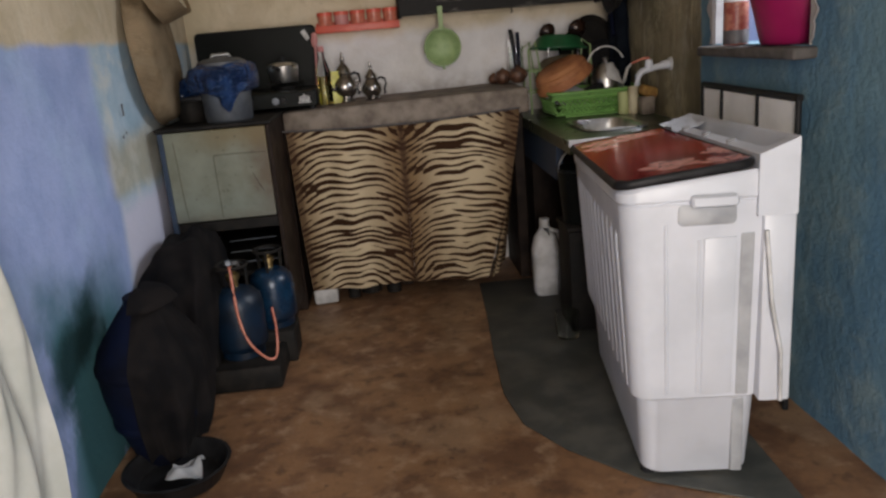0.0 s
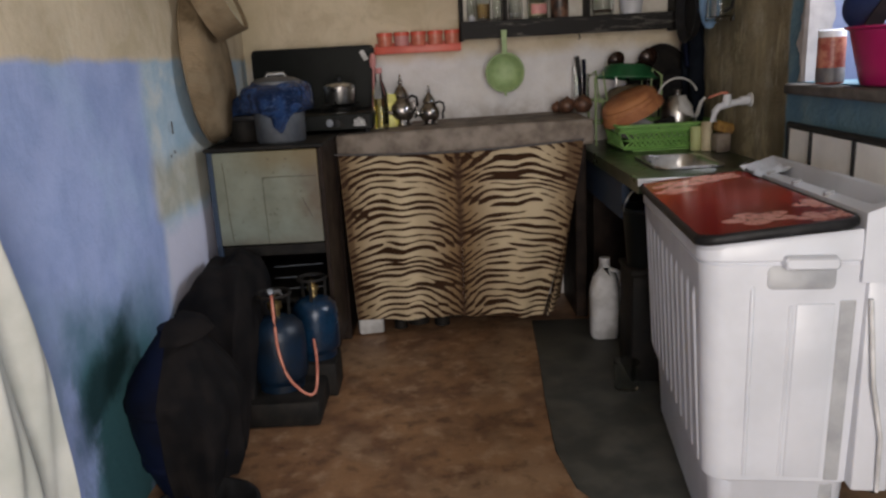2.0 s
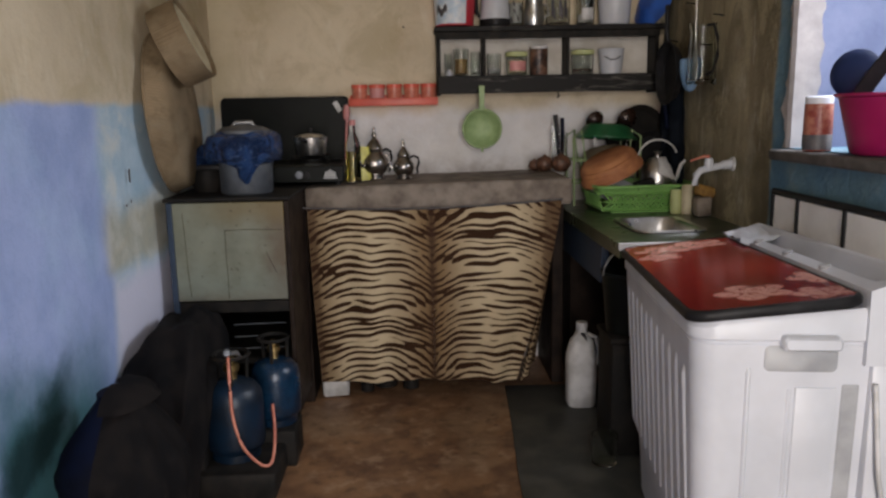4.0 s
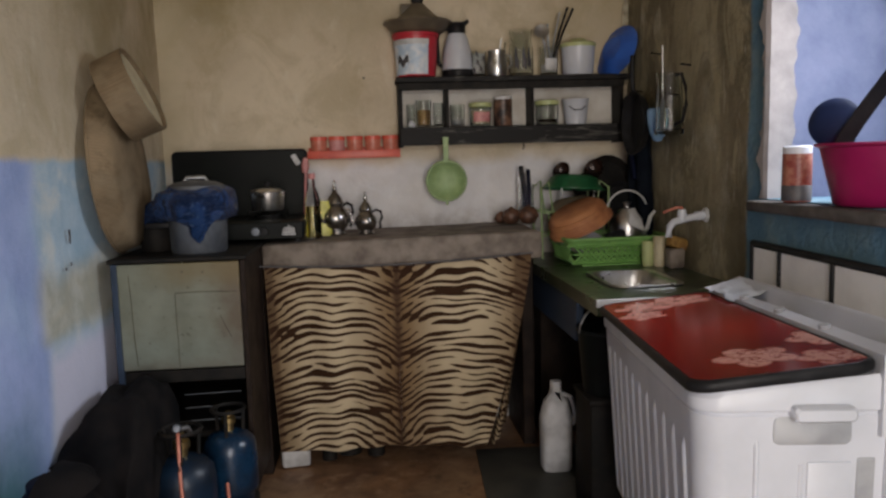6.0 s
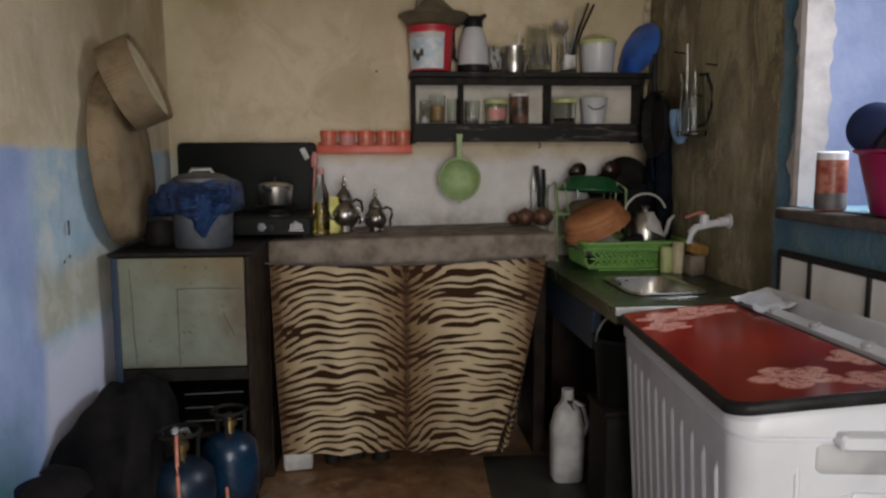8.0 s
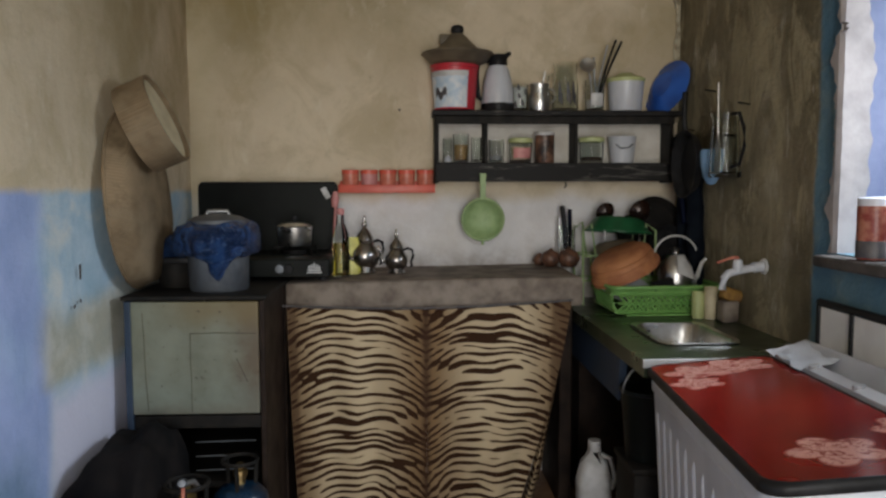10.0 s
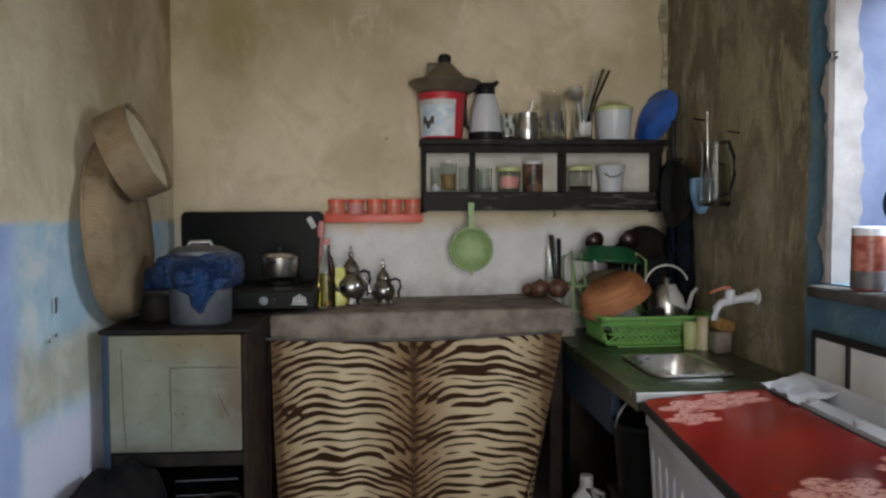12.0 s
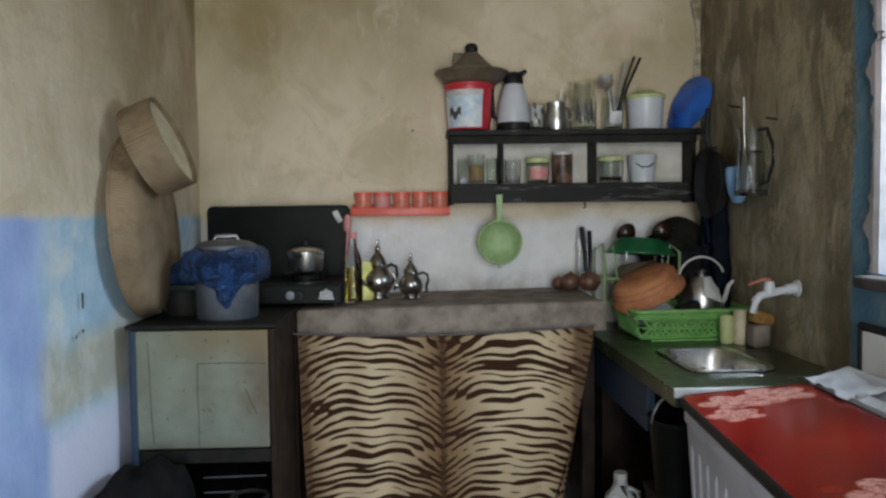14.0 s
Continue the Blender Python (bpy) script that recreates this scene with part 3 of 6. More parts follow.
# peeling pale plaster along the corner of the two walls
tagged(part("plaster_edge", sheet(6, 70, lambda u, v: (1.594 - u * (0.018 + 0.030 * max(0, noise.noise(Vector((3.1, 0.4, v * 9)))) + 0.008 * noise.noise(Vector((0, 5.0, v * 40)))), YB - 0.012 - 0.004 * noise.noise(Vector((u * 3, v * 22, 2))), 1.52 + v * 1.1), 0.004), M_CRUMB, None, "", 60), "ragged edge of crumbling pale plaster in the corner", "trim", kind="structure")

# thin dark layer in front of the washing machine and sink
tagged(part("dark_floor_layer", lumpy(prism([(0.81, 0.12), (0.785, -0.30), (0.755, -0.70), (0.738, -1.05), (0.765, -1.26), (0.86, -1.43), (1.02, -1.62), (1.36, -1.82), (1.45, 0.1)], 0.003, 0.010, 0.002), 0.002, 5), M_DARKLAYER, None, "", 40),
       "thin dark grey layer lying on the floor", "mat")

# ---- worktop, cupboard and sink ----
work = thing("worktop", 0, 0, 0, label="rough stained concrete worktop on masonry supports", category="worktop")


def slab_f(bm):
    for v in bm.verts:
        v.co.z += 0.015 * (v.co.x - 0.0)
        v.co += 0.004 * noise.noise_vector(v.co * 9)
    return bm


slab = box(0.0, 1.07, -0.005, 0.525, 0.797, 0.903, 0.012)
bmesh.ops.subdivide_edges(slab, edges=slab.edges[:], cuts=7, use_grid_fill=True)
part("slab", slab_f(slab), M_CONC, work, "", 50)
part("support", box(-0.055, -0.002, 0.02, 0.52, 0.0, 0.90, 0.006), M_BROWNWOOD, work, "dark greasy masonry pier")
part("support", box(1.02, 1.07, 0.16, 0.52, 0.0, 0.800, 0.006), M_BROWNWOOD, work, "dark greasy masonry pier")
part("support", box(0.44, 0.50, 0.24, 0.40, 0.0, 0.800, 0.006), M_BROWNWOOD, work, "dark greasy masonry pier")

curtain = thing("curtain", 0, -0.020, 0, label="tiger-striped brown curtain hung below the worktop", category="curtain")


def panel_f(x0, x1, bx0, bx1, seed):
    def f(u, v):
        top, bottom = 0.822 + 0.012 * (x0 + u * (x1 - x0)) - 0.018 * math.sin(math.pi * (x0 + u * (x1 - x0))), 0.085 - 0.03 * u * (seed > 1) + 0.012 * noise.noise(Vector((u * 3, seed, 0)))
        xa = x0 + (x1 - x0) * u
        xb = bx0 + (bx1 - bx0) * u
        x = xa + (xb - xa) * v ** 1.3
        fold = 0.004 + 0.004 * v
        y = fold * math.sin(u * 21 + seed + 0.6 * math.sin(v * 3)) + 0.006 * noise.noise(Vector((u * 6, v * 3, seed))) + 0.05 * v * v
        y += 0.03 * v * max(0, u - 0.8) * (seed > 1) * 5
        return (x, y - 0.012, top + (bottom - top) * v)
    return f


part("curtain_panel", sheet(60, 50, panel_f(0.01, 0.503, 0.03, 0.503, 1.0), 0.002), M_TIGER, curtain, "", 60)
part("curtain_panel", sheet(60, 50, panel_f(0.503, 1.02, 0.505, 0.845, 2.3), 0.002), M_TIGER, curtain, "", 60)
part("cord", tube([(-0.005 + 1.03 * i / 14, -0.022, 0.828 + 0.0124 * i / 14 - 0.018 * math.sin(math.pi * i / 14)) for i in range(15)], 0.0035), M_PRINT, curtain, "dark cord")
part("curtain_panel", sheet(24, 40, lambda u, v: (1.018 + 0.020 * u - 0.15 * v ** 1.2 * (1 - 0.55 * u) - 0.010 * math.sin(u * 14), -0.015 + 0.30 * u + 0.04 * v + 0.016 * math.sin(u * 19), 0.82 - 0.75 * v), 0.002), M_TIGER, curtain, "hanging edge turned away from the light", 60)

cup = thing("old_cupboard", -0.425, -0.375, 0, label="old grey-green enamelled cupboard carcass with open base", category="cupboard")
W, D = 0.415, 0.88
part("top", lumpy(box(-0.01, W + 0.015, -0.008, D, 0.898, 0.912, 0.004), 0.002, 9), M_SOOT, cup, "sooty black top plate")
part("front_panel", box(0.018, W - 0.012, -0.004, 0.012, 0.545, 0.895, 0.005), M_GREENPANEL, cup)
part("edge_strip", box(0.0, 0.020, -0.006, 0.02, 0.12, 0.897, 0.003), M_DKBLUE, cup, "dark blue edge strip")
part("side_panel", box(W - 0.010, W + 0.006, 0.0, 0.37, 0.10, 0.897, 0.003), M_BROWNWOOD, cup, "dark brown side panel")
part("side_panel", box(0.0, 0.012, 0.022, D - 0.02, 0.10, 0.897, 0.003), M_BROWNWOOD, cup)
for pts, lab in ((((0.197, 0.552), (0.198, 0.64), (0.196, 0.72), (0.197, 0.797)), "dark panel seam"), (((0.197, 0.797), (0.28, 0.799), (W - 0.02, 0.796)), "dark panel seam"), (((0.066, 0.56), (0.060, 0.66), (0.058, 0.78), (0.054, 0.86)), "rusty streak"), (((0.335, 0.72), (0.352, 0.68), (0.368, 0.645)), "rusty streak")):
    part("seam", tube([(x, -0.0035, z) for x, z in pts], 0.0015, 5), M_SEAM, cup, lab)
for x, z, r in ((0.085, 0.835, 0.009), (0.165, 0.80, 0.005), (0.19, 0.71, 0.004), (0.30, 0.66, 0.004)):
    part("rust_spot", lumpy(lathe([(0, -0.0085), (r * 0.8, -0.0085), (r, -0.005)], 10), 0.002, 90, x), M_RUST, cup, "rust spot", 40).matrix_basis = pose(x, 0.0, z, 90) @ pose(0, 0, 0)
# unseen back board, added to keep the open base in shadow
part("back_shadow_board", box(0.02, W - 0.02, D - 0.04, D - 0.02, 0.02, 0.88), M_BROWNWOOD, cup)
part("rail", box(0.02, W - 0.01, 0.0, 0.03, 0.50, 0.54, 0.003), M_SOOT, cup)
for x in (0.012, W - 0.012):
    for y in (0.015, D - 0.05):
        part("leg", box(x - 0.015, x + 0.015, y - 0.012, y + 0.018, 0.0, 0.10, 0.003), M_SOOT, cup)
part("lower_shelf", box(0.012, W - 0.01, 0.03, D - 0.04, 0.30, 0.318), M_SOOT, cup)
for i in range(3):
    z = 0.36 + 0.045 * i
    part("wire", tube([(0.20, 0.02, z), (W - 0.03, 0.02, z + 0.004)], 0.0022, 6), M_DULLALU, cup)

sinkc = thing("sink_counter", 0, 0, 0, label="green-painted cement sink counter with dark blue side", category="counter")
S0, S1, SY0, SY1, SZ = 1.075, 1.592, -0.70, 0.52, 0.77
KX0, KX1, KY0, KY1 = 1.20, 1.43, -0.50, -0.16
for b in ((S0, KX0, SY0, SY1), (KX1, S1, SY0, SY1), (KX0, KX1, SY0, KY0), (KX0, KX1, KY1, SY1)):
    part("top_slab", box(*b, SZ - 0.045, SZ), M_WETGREEN, sinkc, "wet dark green painted top")
part("front_strip", box(S0 - 0.006, S1 - 0.06, SY0 - 0.012, SY0 - 0.002, SZ - 0.018, SZ + 0.006, 0.002), M_DIRTYWH, sinkc, "greyed white edge strip")
part("side_apron", lumpy(box(S0 + 0.012, S0 + 0.04, -0.42, 0.50, 0.58, SZ - 0.046, 0.004), 0.003, 6), M_DKBLUE, sinkc, "dark blue painted side")
part("pier", box(S0 + 0.05, S1, 0.28, 0.50, 0.0, SZ - 0.046), M_BROWNWOOD, sinkc, "dark masonry pier")
part("pier", box(S1 - 0.10, S1, -0.68, 0.27, 0.0, SZ - 0.046), M_BROWNWOOD, sinkc, "dark masonry pier")

basin = thing("sink_basin", (KX0 + KX1) / 2, (KY0 + KY1) / 2, SZ, label="shallow stainless steel sink set into the counter", category="sink")
bw, bd = (KX1 - KX0) / 2, (KY1 - KY0) / 2


def rrect(a, b, r, z, n=6):
    pts = []
    for cx, cy, a0 in ((a - r, b - r, 0), (-a + r, b - r, 90), (-a + r, -b + r, 180), (a - r, -b + r, 270)):
        pts += [(cx + r * math.cos(radians(a0 + 90 * i / n)), cy + r * math.sin(radians(a0 + 90 * i / n)), z) for i in range(n + 1)]
    return pts


def loft(rings, cap_end=True, cap_start=False):
    b = bmesh.new()
    vs = [[b.verts.new(p) for p in ring] for ring in rings]
    n = len(vs[0])
    for lo, hi in zip(vs, vs[1:]):
        for i in range(n):
            b.faces.new((lo[i], lo[(i + 1) % n], hi[(i + 1) % n], hi[i]))
    if cap_end:
        b.faces.new(vs[-1])
    if cap_start:
        b.faces.new(vs[0][::-1])
    return b


part("bowl", loft([rrect(bw + 0.012, bd + 0.012, 0.05, 0.004), rrect(bw + 0.010, bd + 0.010, 0.05, 0.009), rrect(bw - 0.004, bd - 0.004, 0.05, 0.006), rrect(bw - 0.012, bd - 0.012, 0.06, -0.02), rrect(bw - 0.02, bd - 0.02, 0.06, -0.12), rrect(bw - 0.05, bd - 0.05, 0.05, -0.14)]), M_STEEL, basin, "", 50)
part("drain", lathe([(0.035, -0.139), (0.03, -0.136), (0.0, -0.137)], 20), M_SOOT, basin, "", 40)

tap = thing("water_tap", 1.586, -0.31, 0.985, label="white plastic wall tap with a red lever", category="tap")
body = tube([(0.0, 0, 0.0), (-0.035, 0, -0.004)], 0.017, 12)
body = tube([(-0.03, 0, -0.004), (-0.075, 0, -0.012), (-0.115, 0, -0.022), (-0.130, 0, -0.038), (-0.133, 0, -0.075)], 0.013, 12, body)
body = lathe([(0.014, -0.02), (0.017, 0.0), (0.014, 0.022), (0.0, 0.026)], 14, -0.085, 0, body)
part("spout", body, M_WHITEPL, tap, "", 50)
part("lever", tube([(-0.085, 0, 0.028), (-0.11, -0.01, 0.030), (-0.165, -0.03, 0.016)], 0.006, 8, taper=0.7), M_ORANGE, tap, "red lever", 50)
part("wall_rose", lathe([(0.026, 0.0), (0.024, 0.008), (0.0, 0.009)], 18), M_DIRTYWH, tap, "", 40).matrix_basis = pose(0.004, 0, 0, 0, -90, 0)

# ---- washing machine ----
wm = thing("washing_machine", 0.945, -1.665, 0.0, rz=-7.6, label="white twin-tub washing machine with a red flowered lid", category="washing machine")
WW, WL = 0.40, 0.93


def wmz(y, x=0.0):
    """The lid's plane: it falls towards the far end and rises towards the console."""
    return 0.803 - 0.045 * y / WL + 0.112 * min(x, 0.32)


def ring(inx, iny, z, r=0.05, x1=WW, tilt=True, rise=0.0):
    cx, cy = x1 / 2, WL / 2
    return [(cx + x, cy + y, z - (0.045 * (cy + y) / WL if tilt else 0) + rise * min(cx + x, 0.32)) for x, y, _ in rrect(cx - inx, cy - iny, r, 0)]


part("body", loft([ring(0.070, 0.062, 0.022, tilt=False), ring(0.064, 0.058, 0.028, tilt=False), ring(0.052, 0.046, 0.236, tilt=False), ring(0.045, 0.041, 0.243, tilt=False), ring(0.036, 0.032, 0.248, tilt=False), ring(0.010, 0.010, 0.748), ring(0.013, 0.013, 0.752), ring(0.013, 0.013, 0.755), ring(0.005, 0.005, 0.759), ring(0.004, 0.004, 0.778, rise=0.112), ring(0.010, 0.010, 0.788, rise=0.112)], True, True), M_WHITEPL, wm, "", 35)
# moulded ribs of the long front and the short end
for i in range(11):
    y = 0.10 + i * 0.073
    x0, x1 = 0.050, 0.016
    part("rib", tube([(x0 - 0.010, y, 0.262), (x1 + 0.001, y, 0.66), (x1 + 0.008, y, 0.70)], 0.0085, 8), M_WHITEPL, wm, "", 50)


def end_y(z):
    """How far the tapering end face stands in at a height."""
    return 0.034 - 0.024 * (z - 0.218) / 0.53


def on_end(x0, x1, z0, z1, proud, depth, bevel):
    """A block that follows the taper of the end face."""
    b = box(x0, x1, -proud, depth, z0, z1, bevel)
    for v in b.verts:
        v.co.y += end_y(v.co.z)
    return b


part("end_rib", tube([(0.118, end_y(0.262), 0.262), (0.113, end_y(0.69), 0.69), (0.113, end_y(0.71) + 0.006, 0.71)], 0.005, 8), M_WHITEPL, wm, "", 50)
part("end_rib", tube([(0.192, end_y(0.262) + 0.002, 0.262), (0.190, end_y(0.66) + 0.002, 0.66)], 0.005, 8), M_WHITEPL, wm, "", 50)
part("end_panel", on_end(0.200, 0.276, 0.258, 0.665, 0.004, 0.01, 0.004), M_WHITEPL, wm, "", 40)
part("pipe_recess", on_end(0.284, 0.316, 0.252, 0.672, 0.003, 0.01, 0.004), M_GREYPL, wm, "grey drain hose channel")
part("pipe_recess", box(0.282, 0.312, 0.046, 0.066, 0.026, 0.236, 0.004), M_GREYPL, wm, "grey drain hose channel")
grip = loft([[(x + 0.218, end_y(0.74) + t, z + 0.757) for x, z, _ in rrect(0.052 - o, 0.013 - o, 0.008, 0)] for t, o in ((0.006, 0.0), (-0.024, 0.0), (-0.029, 0.004))], True, True)
part("handle", grip, M_WHITEPL, wm, "", 40)
# slightly proud block whose grey stands for shade in the grip recess
grip_shade = loft([[(x + 0.206, end_y(0.72) + t, z + 0.722) for x, z, _ in rrect(0.066 - o, 0.025 - o, 0.012, 0)] for t, o in ((0.012, 0.0), (-0.002, 0.0), (-0.004, 0.003))], True, True)
part("handle_shade", grip_shade, M_GREYPL, wm, "grey block painted as the shade under the grip", 40)
for x in (0.085, 0.305):
    for y in (0.10, 0.83):
        part("foot", lathe([(0.0, 0.0), (0.020, 0.0), (0.022, 0.006), (0.018, 0.024), (0.0, 0.024)], 14, x, y), M_BLACKPL, wm, "low black foot", 40)
LX = 0.312
cx, cy = LX / 2, WL / 2
lid = part("lid", loft([[(cx + x, cy + y, wmz(cy + y, cx + x) - 0.001) for x, y, _ in rrect(cx - 0.004, cy - 0.004, 0.035, 0)], [(cx + x, cy + y, wmz(cy + y, cx + x) + 0.008) for x, y, _ in rrect(cx - 0.006, cy - 0.006, 0.035, 0)]], True, True), M_LID, wm, "dark red glass lid with pale flower prints", 40)
rim = loft([[(cx + x, cy + y, wmz(cy + y, cx + x) + z) for x, y, _ in rrect(cx + o, cy + o, 0.04, 0)] for o, z in ((0.001, -0.012), (0.004, -0.008), (0.004, 0.002), (0.0, 0.0088), (-0.004, 0.0095), (-0.005, 0.007))], False, False)
part("lid_rim", rim, M_BLACKPL, wm, "black lid rim", 50)


def console(u, v):
    """The raised control console along the wall side: a long trough behind a narrow ledge, with closed ends."""
    y = -0.004 + min(1, max(0, (u - 0.04) / 0.92)) * (WL + 0.004)
    x = 0.316 + min(1, max(0, (v - 0.06) / 0.88)) * 0.088
    s = (x - 0.316) / 0.088
    z = 0.052 + 0.034 * s
    inside = min(1, max(0, (y - 0.05) / 0.03)) * min(1, max(0, (WL - 0.05 - y) / 0.03)) * min(1, max(0, (s - 0.30) / 0.12)) * min(1, max(0, (0.90 - s) / 0.10))
    z -= 0.036 * inside
    if u < 0.02 or u > 0.98 or v < 0.03 or v > 0.97:
        z = -0.09
    return (x, y, wmz(y) + z)


con = sheet(50, 33, console)
part("console", con, M_WHITEPL, wm, "", 40)
part("drain_column", box(0.330, 0.405, -0.001, 0.06, 0.245, 0.78, 0.008), M_WHITEPL, wm, "", 40)
for y in (0.24, 0.46, 0.68):
    part("knob", lathe([(0.013, 0.0), (0.012, 0.010), (0.005, 0.011), (0.0, 0.011)], 16), M_GREYPL, wm, "small control knob", 40).matrix_basis = pose(0.330, y, wmz(y) + 0.054, 0, -12, 0)
part("film", lumpy(sheet(10, 10, lambda u, v: (0.305 + 0.09 * u, 0.70 + 0.22 * v, wmz(0.8) + 0.072 + 0.012 * noise.noise(Vector((u * 4, v * 4, 3))) - 0.02 * (1 - u)), 0.001), 0.014, 24), M_WHITEPL, wm, "crumpled plastic film", 60)
part("cable", tube([(0.335, -0.008, 0.68), (0.35, -0.016, 0.5), (0.375, -0.012, 0.38), (0.38, -0.006, 0.25)], 0.005, 8), M_DIRTYWH, wm, "grey cable", 60)

# ---- panel with black frame behind the machine ----
board = thing("framed_panel", 1.560, -0.70, 0.0, rz=-1.2, label="ivory panels in a black metal frame leaning at the wall", category="panel")
for y0, y1 in ((0.0, 0.145), (0.16, 0.40), (0.415, 0.63)):
    part("panel", box(0.0, 0.008, -y1, -y0, 0.30, 0.915, 0.002), M_CREAMPL, board)
part("frame_rail", tube([(0.004, 0.012, 0.925), (0.004, -0.645, 0.925)], 0.011, 8), M_BLACKPL, board, "", 50)
for y in (0.008, -0.152, -0.407, -0.64):
    part("frame_post", tube([(0.002, y, 0.92), (0.002, y, 0.0)], 0.009, 8), M_BLACKPL, board, "", 50)

# ---- gas hob on the cupboard ----
hob = thing("gas_hob", -0.415, 0.0, 0.912, label="black enamelled gas hob with its lid raised", category="hob")
HW, HD = 0.575, 0.42
part("body", box(0, HW, 0.0, HD, 0.012, 0.080, 0.010), M_BLACKGLOSS, hob, "", 40)
part("front_plate", box(0.004, HW - 0.004, -0.006, 0.002, 0.014, 0.076, 0.003), M_BLACKGLOSS, hob)
lidb = loft([[(HW / 2 + x, HD - 0.008 + t * 0.016, 0.21 + y) for x, y, _ in rrect(HW / 2 - 0.008 - o, 0.145 - o, 0.02, 0)] for t, o in ((0, 0.002), (0.15, 0), (0.85, 0), (1, 0.002))], True, True)
part("lid", lidb, M_BLACKGLOSS, hob, "glossy black raised lid", 40)
part("lid_edge", tube([(HW / 2 + x, HD - 0.008, 0.21 + y) for x, y, _ in rrect(HW / 2 - 0.011, 0.142, 0.02, 0)], 0.004, 6, None, True), M_BLACKPL, hob, "", 50)
sticker = part("sticker", box(-0.011, 0.011, -0.001, 0.001, -0.024, 0.024), M_DIRTYWH, hob, "torn white sticker")
sticker.matrix_basis = pose(HW - 0.055, HD - 0.011, 0.31, 0, -28, 0)
for x in (0.15, 0.42):
    part("burner", lathe([(0.045, 0.080), (0.045, 0.094), (0.03, 0.098), (0.0, 0.098)], 24, x, 0.22), M_SOOT, hob, "", 40)
    for k in range(4):
        a = radians(45 + 90 * k)
        part("grate_bar", tube([(x + 0.03 * math.cos(a), 0.22 + 0.03 * math.sin(a), 0.108), (x + 0.10 * math.cos(a), 0.22 + 0.10 * math.sin(a), 0.108), (x + 0.105 * math.cos(a), 0.22 + 0.105 * math.sin(a), 0.080)], 0.004, 6), M_SOOT, hob, "", 50)
for x in (0.40, 0.43, 0.20):
    part("knob", lathe([(0.016, 0.0), (0.015, 0.016), (0.0, 0.017)], 16), M_DULLALU if x > 0.3 and x < 0.41 else M_BLACKPL, hob, "worn control knob", 40).matrix_basis = pose(x, -0.006, 0.044, 90, 0, 0)
mark = None
for k in range(5):
    mark = box(0.500 + k * 0.009, 0.505 + k * 0.009, -0.0085, -0.006, 0.042, 0.050 + (0.004, 0.008, 0.014, 0.008, 0.004)[k], bm=mark)
mark = box(0.498, 0.543, -0.0085, -0.006, 0.036, 0.0405, bm=mark)
mark = box(0.494, 0.547, -0.0085, -0.006, 0.028, 0.032, bm=mark)
part("maker_mark", mark, M_DIRTYWH, hob, "small pale printed mark")
for x in (0.03, HW - 0.03):
    for y in (0.04, HD - 0.04):
        part("foot", lathe([(0.014, 0.0), (0.012, 0.014)], 12, x, y), M_BLACKPL, hob)

# steel pan on the right burner
pan = thing("small_saucepan", 0.005, 0.22, 1.022, label="small steel saucepan with a black knob on the hob", category="saucepan")
part("body", lathe([(0.0, 0.0), (0.058, 0.0), (0.062, 0.006), (0.068, 0.072), (0.071, 0.074), (0.066, 0.076), (0.060, 0.074)], 28), M_STEEL, pan, "", 40)
part("lid", lathe([(0.068, 0.076), (0.05, 0.086), (0.0, 0.092)], 28), M_STEEL, pan, "", 40)
part("handle", tube([(-0.01, -0.07, 0.060), (-0.015, -0.10, 0.066), (-0.02, -0.17, 0.074)], 0.009, 8), M_BLACKPL, pan, "black handle", 50)
part("knob", lathe([(0.008, 0.090), (0.013, 0.102), (0.010, 0.112), (0.0, 0.113)], 14), M_BLACKPL, pan, "", 40)

# pressure cooker wrapped in a blue bag
cook = thing("pressure_cooker", -0.175, -0.22, 0.912, label="dull aluminium cooker with a blue plastic bag over it", category="cooker")
part("pot", lathe([(0.0, 0.0), (0.088, 0.0), (0.093, 0.008), (0.096, 0.12), (0.101, 0.125), (0.097, 0.128), (0.0, 0.128)], 32), M_DULLALU, cook, "", 40)
bag = lathe([(0.101, 0.112), (0.125, 0.118), (0.137, 0.14), (0.138, 0.175), (0.128, 0.205), (0.095, 0.222), (0.045, 0.226), (0.0, 0.226)], 44)
bmesh.ops.subdivide_edges(bag, edges=bag.edges[:], cuts=1, use_grid_fill=True)
for v in bag.verts:
    a = math.atan2(v.co.y, v.co.x)
    v.co.z -= 0.075 * max(0, math.cos(a - radians(-75))) ** 34 * max(0, 0.16 - v.co.z) / 0.045
part("bag", lumpy(lumpy(bag, 0.014, 11), 0.007, 30, 3), M_BAG, cook, "crumpled blue plastic bag", 70)
part("lid", lathe([(0.098, 0.214), (0.094, 0.226), (0.070, 0.238), (0.02, 0.246), (0.0, 0.246)], 32), M_DULLALU, cook, "", 40)
part("knob", tube([(-0.040, 0, 0.236), (-0.030, 0, 0.254), (0.030, 0, 0.254), (0.040, 0, 0.236)], 0.007, 8), M_ALU, cook, "", 50)
part("handle", box(-0.175, -0.09, -0.014, 0.014, 0.085, 0.105, 0.006), M_BLACKPL, cook, "black side handle", 40)
single("bag_knot", lumpy(lathe([(0.0, 0.0), (0.03, 0.01), (0.05, 0.05), (0.035, 0.09), (0.0, 0.11)], 20), 0.012, 30), M_BAG, pose(-0.345, -0.16, 0.995, 0, 18, 0), "gathered knot of blue plastic bag beside the cooker", "plastic bag", 70)
